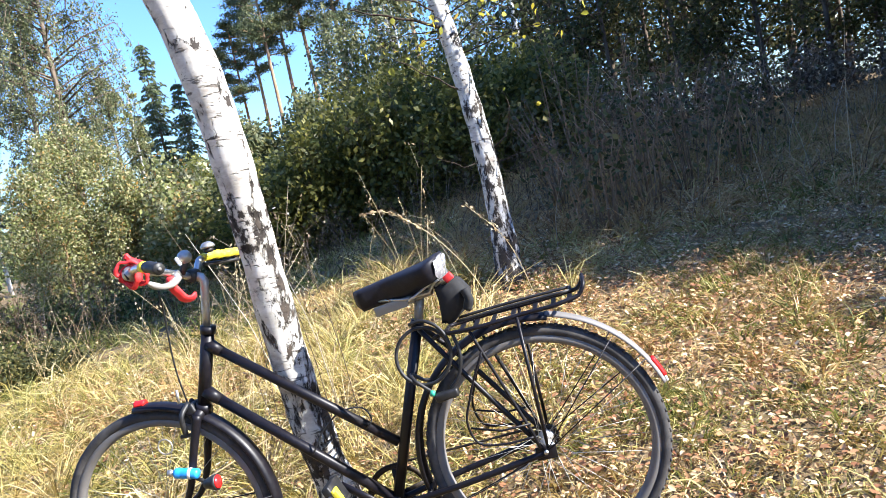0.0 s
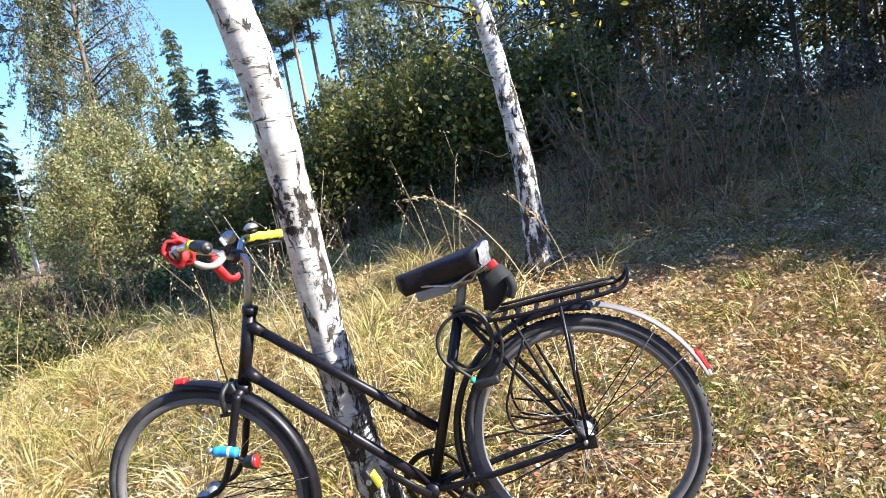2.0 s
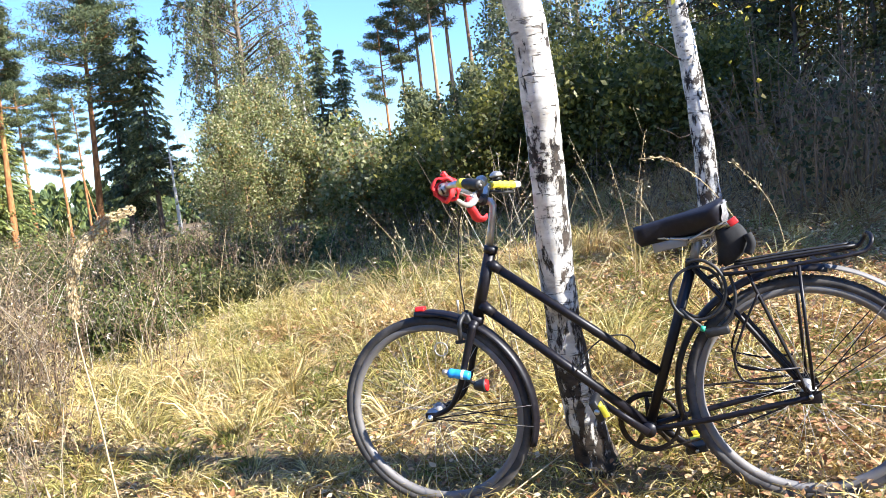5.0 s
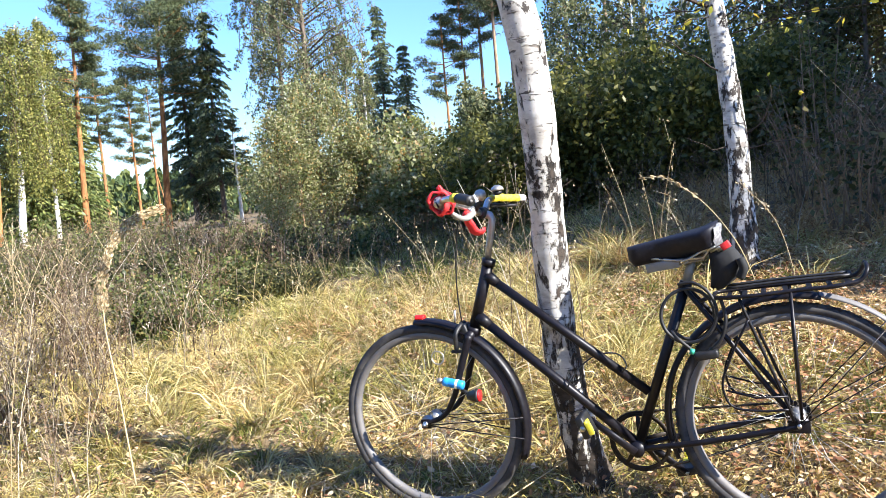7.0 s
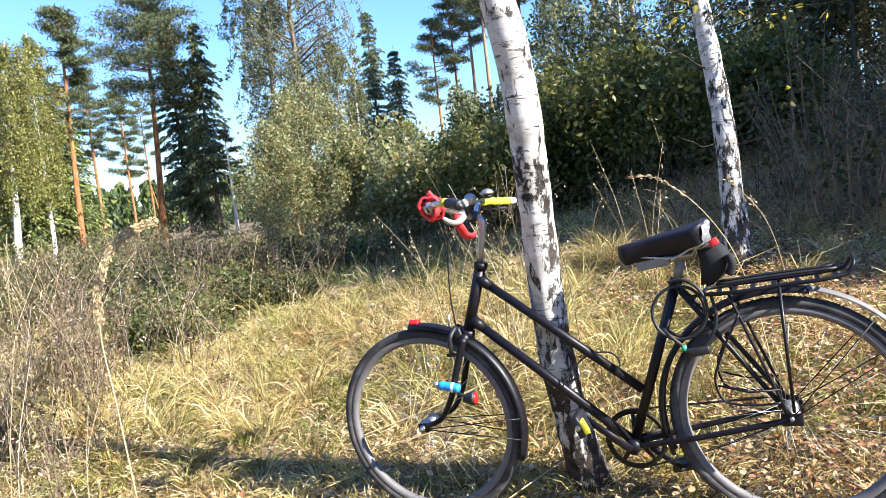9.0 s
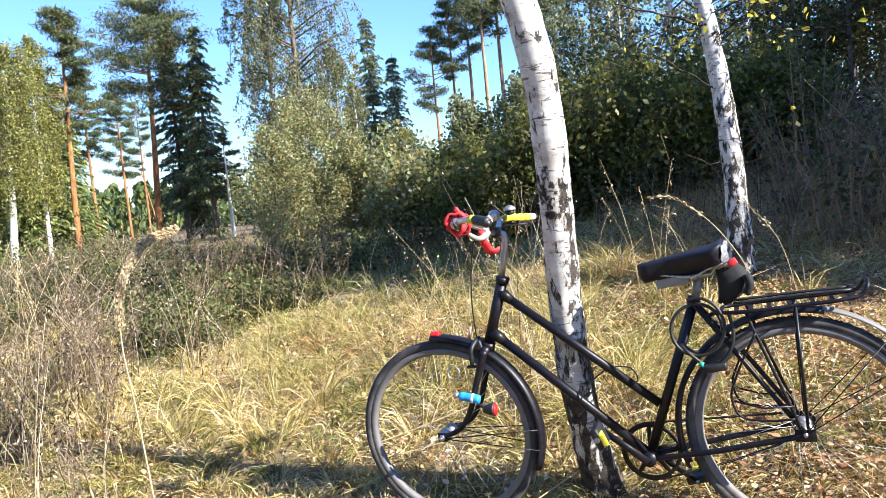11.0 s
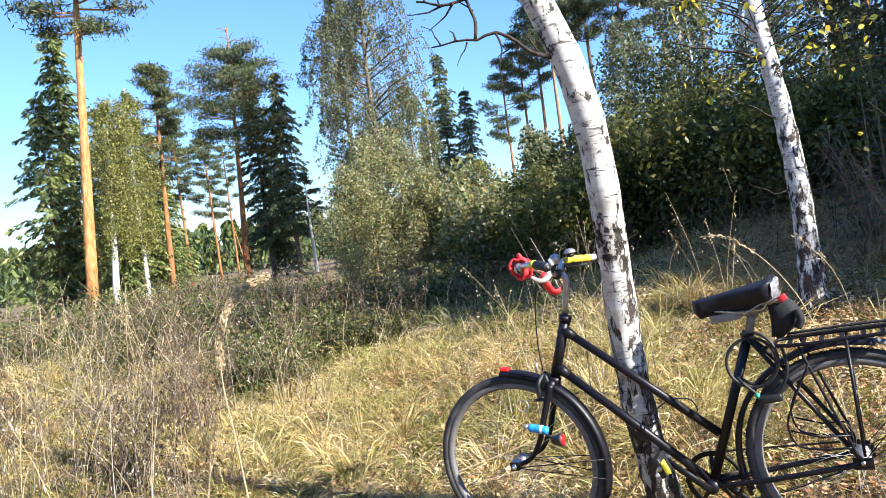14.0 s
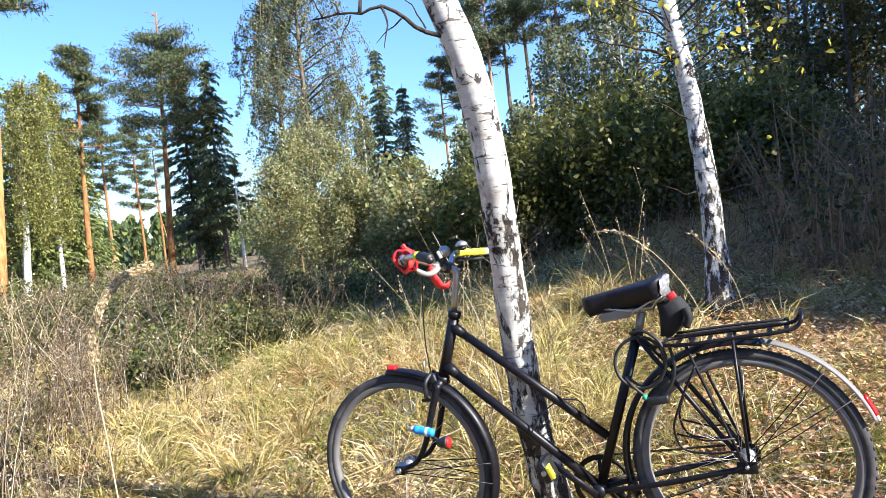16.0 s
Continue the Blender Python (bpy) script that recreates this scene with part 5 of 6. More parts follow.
Geo().lathe([(0.0, 0.026), (0.009, 0.025), (0.016, 0.018), (0.020, 0.006), (0.0205, -0.006), (0.016, -0.016), (0.0, -0.018)], L(0.906, 0.729, 0.205), "y", 20).make("bar_end_lamp", M_ALU, bar, label="round metal lamp on the bar")
Geo().tube([L(0.912, 0.742, 0.226), L(0.902, 0.716, 0.230)], 0.0035, 6).make("lamp_stripe", M_BLACK, bar)
for cx, cz, cy, rx, rz, ph in ((0.905, 0.731, 0.214, 0.031, 0.034, 0.0), (0.899, 0.727, 0.196, 0.035, 0.030, 1.7)):
    rr = []
    for i in range(28):
        a = 2 * math.pi * i / 28
        k = 1 + 0.10 * math.sin(3 * a + ph) + 0.06 * math.sin(7 * a + 2 * ph)
        rr.append(L(cx + rx * k * math.cos(a), cz + rz * k * math.sin(a), cy + 0.006 * math.sin(2 * a + ph)))
    Geo().tube(rr, [0.0048 + 0.0012 * math.sin(0.9 * i + ph) for i in range(28)], 8, closed=True, flat=2.0).make("ribbon", M_REDCL, bar, label="red ribbon wound round the lamp")
Geo().tube(curve3([L(0.893, 0.758, 0.212), L(0.899, 0.774, 0.214), L(0.910, 0.772, 0.210)], 8), [0.004, 0.008, 0.009, 0.007, 0.009, 0.008, 0.006, 0.003], 6, flat=0.6).make("ribbon_knot", M_REDCL, bar, smooth=False, label="red ribbon knot")
lev = Geo().tube(curve3([L(0.857, 0.686, 0.070), L(0.866, 0.672, 0.105), L(0.874, 0.674, 0.140), L(0.880, 0.685, 0.168), L(0.884, 0.694, 0.182)], 14), [0.010, 0.0115, 0.012, 0.012, 0.0115, 0.011, 0.0105, 0.0105, 0.011, 0.012, 0.0125, 0.012, 0.0105, 0.006], 10, flat=0.75)
lev.make("brake_lever", M_PALE, bar, label="pale grey alloy brake lever")
Geo().tube([L(0.868, 0.697, 0.06), L(0.860, 0.682, 0.080)], [0.013, 0.011], 10).make("lever_clamp", M_ALU, bar)
Geo().tube(curve3([L(0.874, 0.694, 0.088), L(0.874, 0.668, 0.088), L(0.868, 0.642, 0.075), L(0.862, 0.622, 0.058), L(0.842, 0.622, 0.050), L(0.836, 0.634, 0.046)], 14), [0.008, 0.014, 0.015, 0.014, 0.015, 0.016, 0.015, 0.015, 0.017, 0.016, 0.015, 0.013, 0.011, 0.004], 8, flat=0.45).make("ribbon", M_REDCL, bar, label="red ribbon hanging at the stem")
Geo().tube(curve3([L(0.860, 0.698, -0.09), L(0.850, 0.694, -0.14), L(0.833, 0.688, -0.19), L(0.812, 0.684, -0.225)], 12), 0.0055, 8).make("brake_lever", M_BLACK, bar, label="black brake lever")

# brake, cables, dynamo, lamp
bk = Geo().box(L(0.968, 0.300, 0.0), (0.030, 0.050, 0.045), Matrix.Rotation(0.3, 4, "Y"), 0.2)
bk.tube(curve3([L(0.975, 0.325, 0.01), L(0.985, 0.30, 0.045), L(0.992, 0.245, 0.040)], 10), 0.008, 8)
bk.tube(curve3([L(0.975, 0.325, -0.01), L(0.985, 0.30, -0.045), L(0.992, 0.245, -0.040)], 10), 0.008, 8)
brake = bk.make("front_brake", M_BLACK, bike, label="black caliper brake over the front wheel")
Geo().box(L(0.995, 0.238, 0.034), (0.035, 0.010, 0.010)).make("brake_pad", M_RUBBER, brake)
Geo().tube(curve3([L(0.886, 0.664, 0.14), L(0.925, 0.60, 0.08), L(0.946, 0.52, 0.06), L(0.958, 0.43, 0.05), L(0.965, 0.335, 0.03)], 20), 0.0026, 6).make("cable", M_BLACK, brake)
Geo().tube([L(0.985, 0.335, 0.04), L(0.980, 0.375, 0.04)], 0.004, 8).make("adjuster", M_ALU, brake)
Geo().tube(arc(1.062, 0.222, 0.022, 0, 360, 0.045, 26), 0.0024, 6).make("key_ring", M_ALU, brake)
rc = Geo().tube(curve3([L(0.645, 0.105, 0.022), L(0.60, 0.165, 0.01), L(0.53, 0.205, 0.0), L(0.47, 0.195, 0.0), L(0.455, 0.165, 0.015), L(0.475, 0.145, 0.016)], 28), 0.0024, 6)
rc.make("brake_cable", M_BLACK, bike)
def slanted(g, c, deg):
    """Turns what g holds about the point c, in the wheel's plane."""
    k = Matrix.Rotation(radians(deg), 3, "Y")
    g.v = [tuple(k @ (Vector(q) - Vector(c)) + Vector(c)) for q in g.v]
    return g


DY = L(1.004, 0.141, 0.070)
dyn = slanted(Geo().lathe([(0.0, 0.040), (0.009, 0.039), (0.0135, 0.036), (0.0150, 0.030), (0.0150, 0.020), (0.0138, 0.016), (0.0150, 0.012), (0.0150, -0.026), (0.0135, -0.034), (0.0, -0.036)], DY, "x", 18), DY, -12).make("dynamo", M_BLUE, bike, label="bright blue cylinder dynamo on the fork")
slanted(Geo().lathe([(0.0, 0.058), (0.008, 0.058), (0.0105, 0.050), (0.008, 0.040), (0.0, 0.040)], DY, "x", 14), DY, -12).make("dynamo_cap", M_ALU, dyn)
slanted(Geo().lathe([(0.0156, -0.006), (0.0162, -0.008), (0.0162, -0.013), (0.0156, -0.015)], DY, "x", 16), DY, -12).make("strap", M_WHITE, dyn)
lp = Geo().lathe([(0.0, 0.016), (0.012, 0.016), (0.016, 0.004), (0.022, -0.016), (0.023, -0.024), (0.0, -0.020)], L(0.945, 0.100, 0.070), "x", 18)
lamp = lp.make("rear_facing_lamp", M_BLACK, bike, label="small black lamp with a red lens")
Geo().lathe([(0.0, -0.021), (0.0205, -0.022), (0.018, -0.028), (0.0, -0.032)], L(0.945, 0.100, 0.070), "x", 18).make("lens", M_REDPL, lamp, label="red lens")
Geo().tube([L(0.985, 0.118, 0.06), L(0.952, 0.102, 0.068)], 0.006, 8).make("bracket", M_BLACK, lamp)

# cable lock looped round the seat tube
lock = empty("cable_lock")
lock.matrix_world = bike.matrix_world.copy()
tagged(lock, "black coiled cable lock hanging on the bicycle's seat tube", "bicycle lock")
pts = []
for a in np.linspace(0, 2 * math.pi * 1.75, 80):
    k = a / (2 * math.pi)
    pts.append(L(0.252 + (0.070 + 0.006 * math.sin(2.3 * k)) * math.cos(a + 1.2) + 0.006 * k, 0.322 + 0.080 * math.sin(a + 1.2) + 0.01 * math.cos(k * 3), 0.036 + 0.020 * math.sin(a * 0.5)))
pts += [L(0.30, 0.262, 0.05), L(0.285, 0.232, 0.055), L(0.255, 0.218, 0.06)]
Geo().tube(curve3(pts[::4] + pts[-1:], 130), 0.0050, 8).make("cable", M_BLACK, lock, label="black sheathed steel cable")
Geo().tube(curve3([L(0.165, 0.36, 0.05), L(0.158, 0.30, 0.058), L(0.185, 0.235, 0.062), L(0.205, 0.218, 0.062)], 20), 0.0050, 8).make("cable", M_BLACK, lock, label="black sheathed steel cable")
Geo().tube([L(0.262, 0.218, 0.062), L(0.250, 0.214, 0.062)], 0.0085, 10).make("collar", M_GREEN, lock, label="green collar")
Geo().box(L(0.218, 0.205, 0.062), (0.066, 0.028, 0.024), Matrix.Rotation(radians(8), 4, "Y"), 0.25).make("lock_body", M_BLACK, lock)

# ---- grass, leaves and weeds ----


def scatter(n, x0, x1, y0, y1):
    return rng.uniform(x0, x1, n), rng.uniform(y0, y1, n)


def grass(name, tufts, per, box, hmin, hmax, flat, width, material, label, keep=None, rad=0.03):
    """Tufts of blades that arch outwards and lie over."""
    cx, cy = scatter(tufts, *box)
    if keep is not None:
        k = keep(cx, cy)
        cx, cy = cx[k], cy[k]
    m = len(cx)
    a0, size = rng.uniform(0, 6.283, m), rng.uniform(0.5, 1.25, m)
    n = m * per
    rp = lambda q: np.repeat(q, per)
    a = rp(a0) + rng.normal(size=n) * 1.1
    off = np.abs(rng.normal(size=n)) * rad * 1.0
    x, y = rp(cx) + np.cos(a) * off, rp(cy) + np.sin(a) * off
    h = rng.uniform(hmin, hmax, n) * rp(size)
    f = flat * rng.uniform(0.25, 1.0, n)
    P = np.stack([x, y, ground_z(x, y) - 0.012], 1)
    d = np.stack([np.cos(a) * np.sin(f), np.sin(a) * np.sin(f), np.cos(f)], 1)
    mid = P + d * (h * 0.55)[:, None]
    f2 = np.minimum(f * 1.5 + 0.35, 2.0)
    tip = mid + np.stack([np.cos(a) * np.sin(f2), np.sin(a) * np.sin(f2), np.cos(f2)], 1) * (h * 0.5)[:, None]
    tip[:, 2] = np.maximum(tip[:, 2], ground_z(tip[:, 0], tip[:, 1]) + 0.006)
    ob = blades(name, P, tip, width * rng.uniform(0.6, 1.3, n), material, None, mid - (P + (tip - P) * 0.55))
    return tagged(ob, label, "grass", kind="stuff")


def holes(x, y):
    """Open patches in the sward."""
    q = np.array([noise.noise(Vector((px * 1.9, py * 1.9, 3.0))) + 0.6 * noise.noise(Vector((px * 5.0, py * 5.0, 9.0))) for px, py in zip(x, y)])
    return sstep(-0.42, 0.12, q)


def left_of(x, y):
    return rng.uniform(size=len(x)) < (1 - 0.35 * sstep(-2.6, -3.4, x + 0.25 * y)) * (0.34 + 0.66 * sstep(0.5, -0.7, x - 0.3 * y)) * (0.45 + 0.55 * holes(x, y))


def patchy(x, y):
    q = np.sin(2.1 * x + 0.7) * np.sin(1.7 * y + 0.3 * x) + 0.5 * np.sin(4.3 * x - 2.0 * y)
    return rng.uniform(size=len(x)) < 0.25 + 0.6 * (q > 0.1)


grass("matted_grass", 5600, 34, (-5.4, 2.8, -1.3, 3.0), 0.055, 0.165, 1.65, 0.0028, M_GRASS, "matted dry yellow grass on the slope", left_of, 0.045)
grass("matted_grass", 700, 34, (-10.0, -4.6, -0.5, 4.0), 0.10, 0.26, 1.3, 0.0036, M_GRASS, "matted dry yellow grass on the slope", None, 0.06)
grass("matted_grass", 650, 26, (-9.0, -0.6, 2.8, 9.0), 0.12, 0.28, 1.25, 0.0040, M_GRASS, "matted dry yellow grass on the slope", None, 0.07)
grass("green_grass", 650, 22, (-9.0, -0.6, 2.6, 8.0), 0.10, 0.24, 1.2, 0.0040, M_GREEN_GRASS, "green grass below the thicket", None, 0.07)
grass("brown_grass", 2300, 24, (-1.2, 7.5, 2.6, 9.0), 0.10, 0.30, 1.25, 0.0036, M_BROWN_GRASS, "brown withered grass on the shaded slope", None, 0.07)
grass("brown_grass", 700, 30, (0.2, 3.4, 0.6, 3.0), 0.05, 0.16, 1.4, 0.0020, M_BROWN_GRASS, "brown withered grass among fallen leaves", patchy, 0.05)
# brown tufts here also stand in for shade that falls on the bank
grass("brown_grass", 620, 28, (-2.9, -0.5, 1.7, 3.4), 0.06, 0.18, 1.45, 0.0026, M_BROWN_GRASS, "brown withered grass darkening the bank behind the birch in place of shade", patchy, 0.05)
grass("brown_grass", 420, 24, (0.0, 3.2, -1.3, 1.6), 0.05, 0.14, 1.5, 0.0018, M_BROWN_GRASS, "brown withered grass among fallen leaves", patchy, 0.05)
grass("matted_grass", 1000, 24, (-0.6, 2.6, -1.3, 1.3), 0.04, 0.12, 1.7, 0.0022, M_GRASS, "short dry yellow grass between fallen leaves", patchy, 0.06)
grass("matted_grass", 700, 24, (-3.2, 0.2, -1.3, 0.3), 0.04, 0.11, 1.75, 0.0026, M_GRASS, "flattened dry yellow grass around the birch foot", None, 0.07)
grass("long_grass", 150, 56, (-3.6, 0.3, -0.9, 2.6), 0.12, 0.28, 1.5, 0.0026, M_GRASS, "long arching tufts of dry yellow grass", left_of, 0.035)
grass("green_grass", 1500, 26, (-4.5, 3.2, -1.3, 3.2), 0.06, 0.16, 1.0, 0.0021, M_GREEN_GRASS, "green grass tufts among dry grass", patchy, 0.04)
grass("green_grass", 420, 22, (1.2, 6.0, 2.6, 6.0), 0.06, 0.16, 1.1, 0.0036, M_GREEN_GRASS, "green grass on the shaded slope", None, 0.08)
grass("green_grass", 260, 24, (0.7, 3.2, -0.8, 2.0), 0.06, 0.15, 1.1, 0.0022, M_GREEN_GRASS, "green grass tufts among fallen leaves", patchy, 0.05)
grass("straw_litter", 1000, 26, (-3.4, -0.6, -1.3, 3.0), 0.06, 0.16, 1.75, 0.0024, M_STRAW, "flattened pale straw in the grass", None, 0.08)
grass("straw_litter", 2700, 18, (-1.8, 3.4, -1.3, 3.4), 0.03, 0.10, 1.75, 0.0016, M_STRAW, "short broken straw among fallen leaves", None, 0.07)
grass("trodden_grass", 1500, 14, (-7.0, 5.0, -7.0, -1.2), 0.10, 0.24, 1.5, 0.0070, M_GRASS, "matted dry grass behind the clearing's edge", None, 0.09)
grass("trodden_grass", 900, 14, (2.8, 9.0, -3.0, 4.0), 0.08, 0.22, 1.5, 0.0060, M_BROWN_GRASS, "brown trodden grass beside the wood", None, 0.09)
grass("tall_grass", 130, 40, (-3.6, -0.1, 0.6, 2.8), 0.20, 0.40, 1.1, 0.0020, M_GRASS, "tall dry grass tufts behind the birch", None, 0.04)


def litter(n, box, smin, smax, label):
    x, y = scatter(n, *box)
    k = rng.uniform(size=n) < 0.24 + 0.76 * sstep(-1.2, 0.5, x + 0.1 * y)
    x, y = x[k], y[k]
    m = len(x)
    s = rng.uniform(smin, smax, m)[:, None]
    P = np.stack([x, y, ground_z(x, y) + rng.uniform(0.012, 0.06, m)], 1)
    U = unit(m) * np.array([1, 1, 0.35])
    U /= np.linalg.norm(U, axis=1, keepdims=True)
    N = unit(m) * 0.45 + np.array([0, 0, 1])
    W = np.cross(N, U)
    W /= np.linalg.norm(W, axis=1, keepdims=True)
    ob = leaves6("leaf_litter", P, U * s, W * s * 0.66, M_LITTER, None, 0.4)
    tagged(ob, label, "fallen leaves", kind="stuff")


litter(76000, (-3.4, 3.8, -1.2, 3.6), 0.004, 0.0145, "brown and pale fallen birch leaves on the grass")
litter(5500, (-0.3, 3.4, -1.3, 1.8), 0.007, 0.0155, "fallen birch leaves lying thick beside the bicycle")
litter(9000, (-3.0, 8.0, -6.0, -1.1), 0.014, 0.030, "brown fallen leaves strewn over the trodden grass")
litter(7000, (-3.0, 0.2, -1.2, 2.6), 0.010, 0.020, "brown leaves caught in the dry grass")
litter(3500, (-2.0, 7.0, 3.4, 8.0), 0.009, 0.018, "fallen leaves on the shaded slope")


def weeds(name, n, box, hmin, hmax, material, label, cat, thick=0.0022, twigs=5, group="", plume=False, keep=None, leaves=0, tilt=0.16, clump=0, leaf=1.0):
    """Dry stems with side twigs, as one patch."""
    x, y = scatter(n, *box)
    if clump:
        x, y = (np.repeat(v[::clump], clump)[:n] + rng.normal(size=n) * 0.055 for v in (x, y))
    if keep is not None:
        k = keep(x, y)
        x, y = x[k], y[k]
    g = Geo()
    PC, UC, WC = [], [], []
    for px, py in zip(x, y):
        h = rng.uniform(hmin, hmax)
        b = np.array([px, py, gz(px, py) - 0.02])
        d = rng.normal(size=2) * tilt * h
        pts = [b, b + np.array([d[0] * 0.25, d[1] * 0.25, h * 0.5]), b + np.array([d[0], d[1], h])]
        c = curve3(pts, 6)
        g.tube(c, np.linspace(thick, thick * 0.4, 6), 4)
        for _ in range(rng.integers(0, twigs + 1)):
            u = rng.uniform(0.45, 0.98)
            s = b + (c[-1] - b) * u + (c[3] - (c[0] + c[-1]) / 2) * 0.5
            e = s + np.array([rng.normal() * 0.09 * h, rng.normal() * 0.09 * h, rng.uniform(0.05, 0.2) * h])
            g.tube([s, e], [thick * 0.5, thick * 0.3], 3)
            for _ in range(3):
                PC.append(e + rng.normal(size=3) * 0.012)
                UC.append(unit(1)[0] * 0.010)
        for u in rng.uniform(0.05, 0.9, leaves):
            PC.append(b + (c[-1] - b) * u + rng.normal(size=3) * 0.03)
            UC.append((unit(1)[0] + np.array([0, 0, -0.5])) * rng.uniform(0.008, 0.022) * leaf)
        if plume:
            for u in np.linspace(0.78, 1, 12):
                PC.append(b + (c[-1] - b) * u + rng.normal(size=3) * 0.006)
                q = unit(1)[0] * 0.4 + np.array([0, 0, 1])
                UC.append(q / np.linalg.norm(q) * 0.007)
    ob = g.make(name, material)
    tagged(ob, label, cat, group, "stuff")
    if PC:
        P, U = np.array(PC), np.array(UC)
        W = np.cross(U, unit(len(U)))
        W = W / (np.linalg.norm(W, axis=1, keepdims=True) + 1e-9) * 0.004 * leaf
        cards("seed_heads", P, U, W, material, ob, 0.2)["kind"] = "stuff"
    return ob


thick_left = lambda x, y: rng.uniform(size=len(x)) < sstep(-2.45, -3.3, x + 0.25 * y)
weeds("dry_weeds", 300, (-4.6, -2.35, -0.7, 1.9), 0.25, 0.80, M_WEED, "grey-brown withered weed stems in a tangled thicket", "weeds", 0.0026, 9, leaves=4, keep=thick_left, tilt=0.26, clump=5)
weeds("dry_weeds", 170, (-4.6, -2.35, -0.7, 1.9), 0.25, 0.62, M_RUST, "rusty brown withered weeds in a tangled thicket", "weeds", 0.0028, 8, leaves=14, keep=thick_left, tilt=0.28, clump=8, leaf=1.2)
weeds("dry_weeds", 60, (-4.4, -2.45, -0.6, 1.8), 0.45, 0.95, M_STRAW, "pale leaning dry weed stems", "weeds", 0.0026, 5, leaves=2, keep=thick_left, tilt=0.42)
weeds("dry_weeds", 380, (-9.0, -4.2, 0.4, 6.0), 0.35, 0.85, M_WEED, "grey-brown withered weed stems in a tangled thicket", "weeds", 0.0030, 7, leaves=8, tilt=0.3, clump=4)
weeds("dry_weeds", 380, (-9.0, -4.2, 0.4, 6.0), 0.35, 0.75, M_RUST, "rusty brown withered weeds in a tangled thicket", "weeds", 0.0034, 7, leaves=20, tilt=0.3, clump=6)
weeds("seed_stalks", 36, (-7.0, -4.4, 0.2, 2.2), 0.7, 1.15, M_STRAW, "tall stalks with pale fluffy seed heads", "weeds", 0.0030, 5, plume=True, tilt=0.25)
weeds("tall_stalks", 16, (-1.5, -0.6, 0.45, 1.5), 0.45, 0.85, M_STRAW, "tall pale grass stalks behind the handlebar", "grass stalks", 0.0020, 3, plume=True, tilt=0.3)
weeds("tall_stalks", 9, (-1.0, 0.2, 1.2, 2.6), 0.5, 0.95, M_STRAW, "tall pale grass stalks below the thicket", "grass stalks", 0.0020, 2, plume=True, tilt=0.3)
weeds("tall_stalks", 60, (-3.2, -1.2, 0.8, 2.6), 0.3, 0.6, M_STRAW, "thin straw stalks over the grass", "grass stalks", 0.0018, 3, tilt=0.3)
weeds("tall_stalks", 9, (0.9, 2.0, 2.2, 3.2), 0.7, 1.1, M_STRAW, "tall pale stalks before the bare saplings", "grass stalks", 0.0022, 1, tilt=0.25)
weeds("brown_stalks", 420, (0.2, 6.5, 2.6, 7.5), 0.2, 0.6, M_WEED, "brown dead stalks on the shaded slope", "weeds", 0.0024, 4, leaves=4, tilt=0.3)
weeds("undergrowth", 420, (-6.0, 1.0, 3.6, 5.8), 0.2, 0.6, M_RUST, "brown dead stems in front of the thicket", "weeds", 0.0026, 6, leaves=10, tilt=0.3)


def arched_stalk(name, pts, r, label, seed_from=0.7, heads=40, spread=0.008, size=0.014):
    c = curve3(pts, 40)
    ob = Geo().tube(c, np.linspace(r, r * 0.45, 40), 6).make(name, M_STRAW)
    tagged(ob, label, "grass stalk")
    k = rng.integers(int(40 * seed_from), 40, heads)
    d = np.gradient(c, axis=0)[k]
    d /= np.linalg.norm(d, axis=1, keepdims=True)
    U = d * 0.8 + unit(heads) * 0.45
    U = U / np.linalg.norm(U, axis=1, keepdims=True) * size
    W = np.cross(U, unit(heads))
    W = W / np.linalg.norm(W, axis=1, keepdims=True) * size * 0.35
    cards("seed_head", c[k] + unit(heads) * spread, U, W, M_STRAW, ob, 0.3)["kind"] = "stuff"


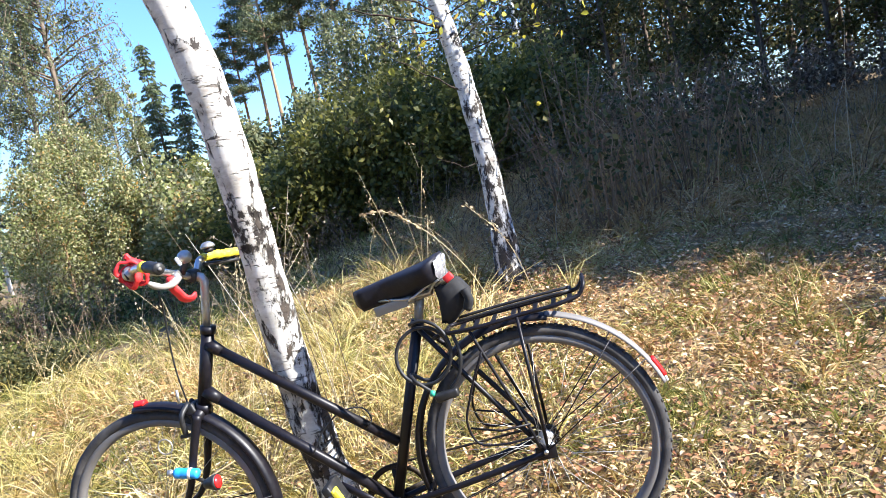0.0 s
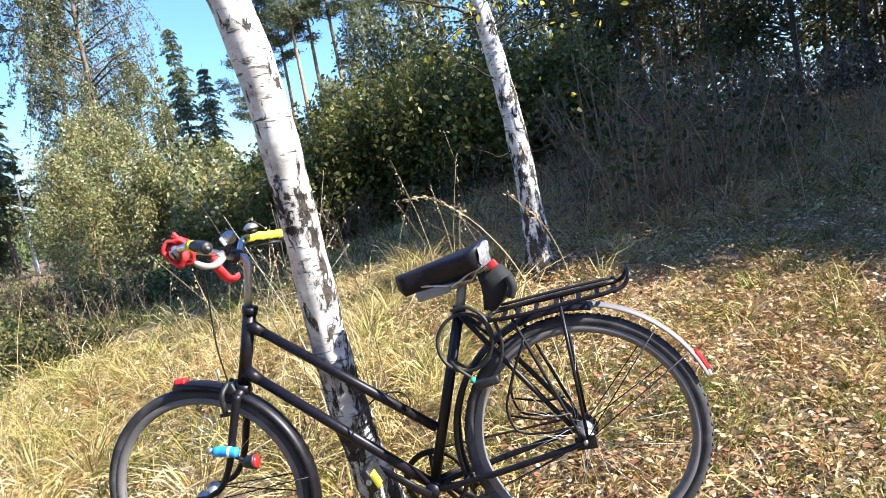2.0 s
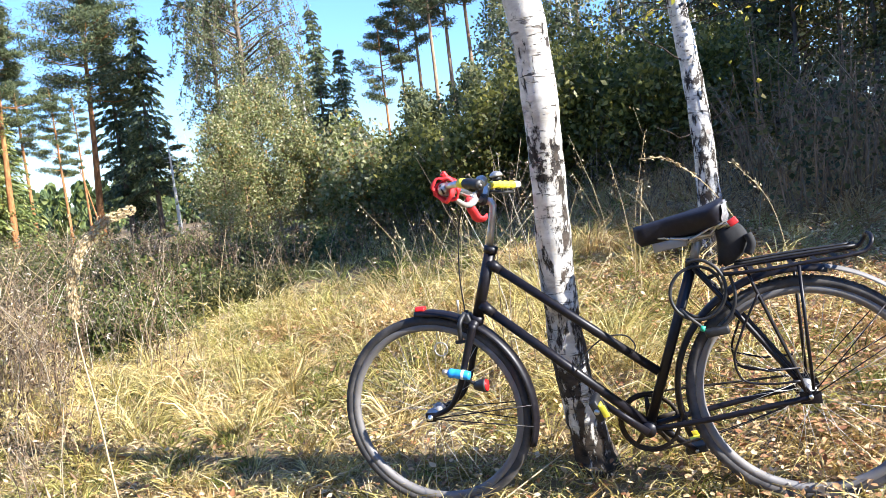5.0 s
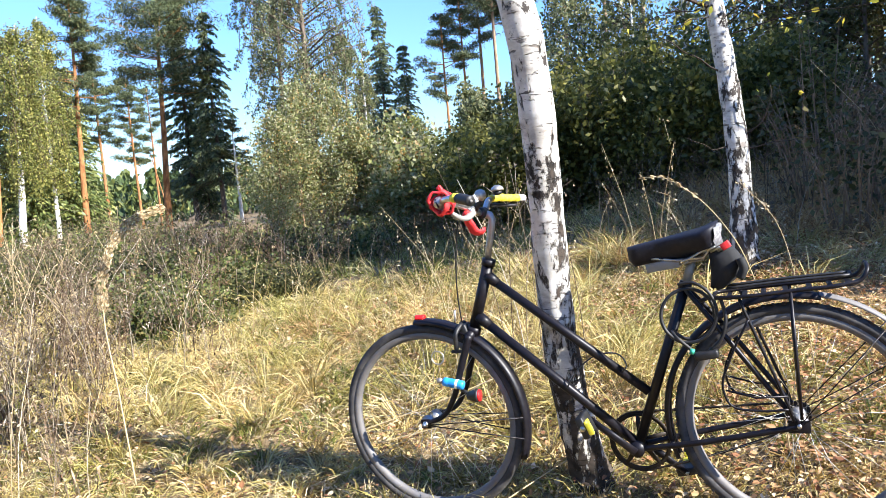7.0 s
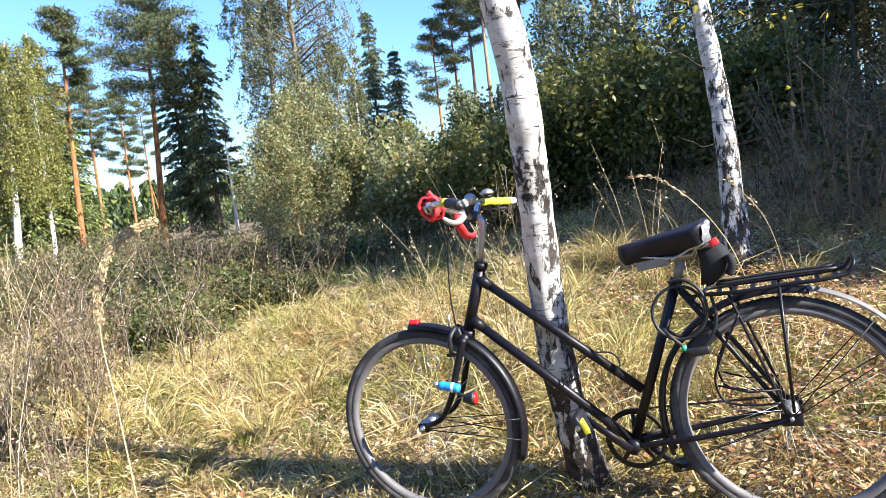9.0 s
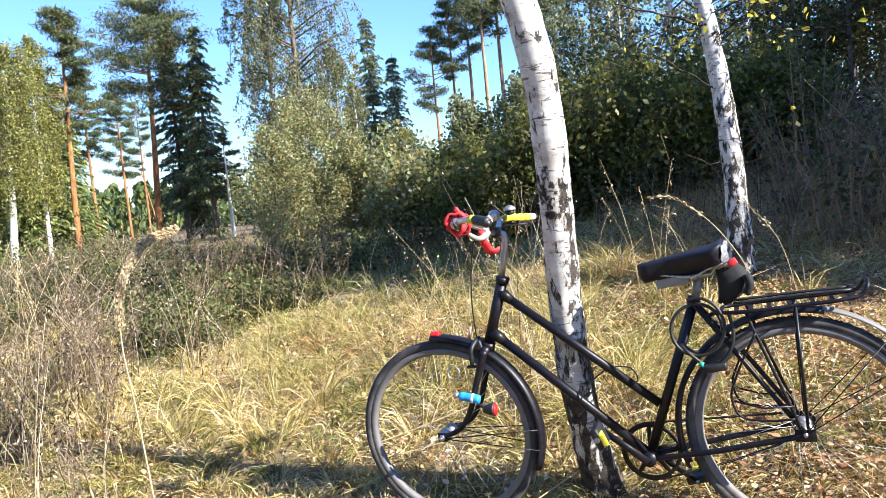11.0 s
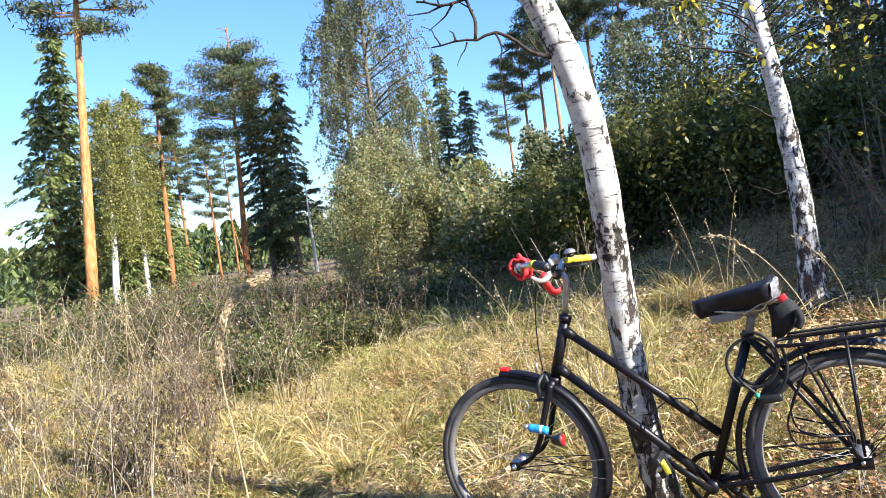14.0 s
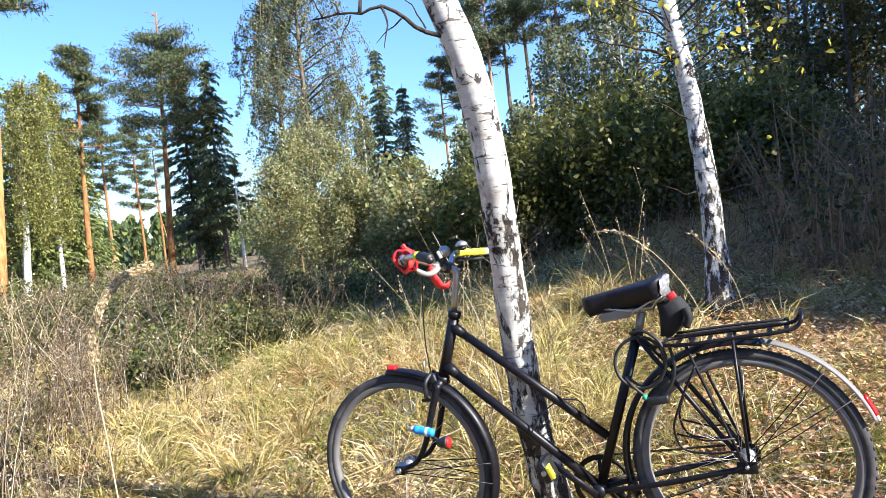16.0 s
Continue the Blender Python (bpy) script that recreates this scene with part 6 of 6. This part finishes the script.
arched_stalk("arched_stalk", [(-0.02, 0.34, 0.10), (-0.07, 0.28, 0.55), (-0.16, 0.22, 0.83), (-0.28, 0.18, 0.98), (-0.36, 0.165, 1.03), (-0.41, 0.16, 1.03)], 0.0026, "pale arching grass stalk with a seed head beside the saddle", 0.84, 50, 0.005, 0.010)
arched_stalk("arched_stalk", [(0.10, 0.5, 0.10), (0.04, 0.46, 0.6), (-0.04, 0.42, 0.88), (-0.13, 0.4, 0.99)], 0.0020, "pale grass stalk with a loose seed head beside the saddle", 0.8, 30, 0.010, 0.008)

arched_stalk("arched_stalk", [(-2.43, 0.0, -0.02), (-2.50, 0.04, 0.36), (-2.585, 0.10, 0.66), (-2.605, 0.15, 0.84), (-2.575, 0.20, 0.955), (-2.525, 0.27, 1.034), (-2.465, 0.36, 1.07)], 0.0042, "tall arched dry reed with a pale drooping plume", 0.58, 1500, 0.020, 0.0085)


def stick(pts, r):
    c = curve3(pts, 16)
    c[:, 2] = ground_z(c[:, 0], c[:, 1]) + c[:, 2]
    ob = Geo().tube(c, np.linspace(r, r * 0.5, 16), 6).make("dry_stick", M_STRAW)
    tagged(ob, "pale dry stem lying in the grass", "stick", "dry stems on the grass")


stick([(-1.75, 0.50, 0.04), (-1.3, 0.68, 0.10), (-0.85, 0.92, 0.16)], 0.0040)
stick([(-1.55, 0.42, 0.05), (-1.2, 0.50, 0.08), (-0.9, 0.62, 0.06)], 0.0032)
for i in range(16):
    x, y, a = rng.uniform(-3.0, 0.8), rng.uniform(-0.5, 2.0), rng.uniform(-0.6, 0.9)
    n = rng.uniform(0.12, 0.35)
    d = np.array([math.cos(a), math.sin(a)])
    stick([(x - n * d[0], y - n * d[1], 0.03), (x + 0.02, y - 0.02, rng.uniform(0.05, 0.1)), (x + n * d[0], y + n * d[1], rng.uniform(0.03, 0.14))], rng.uniform(0.0014, 0.003))
weeds("dry_umbels", 8, (-1.35, -0.75, 0.75, 1.2), 0.80, 1.08, M_WEED, "tall branching dried umbels behind the handlebar", "weeds", 0.0024, 12, leaves=3)
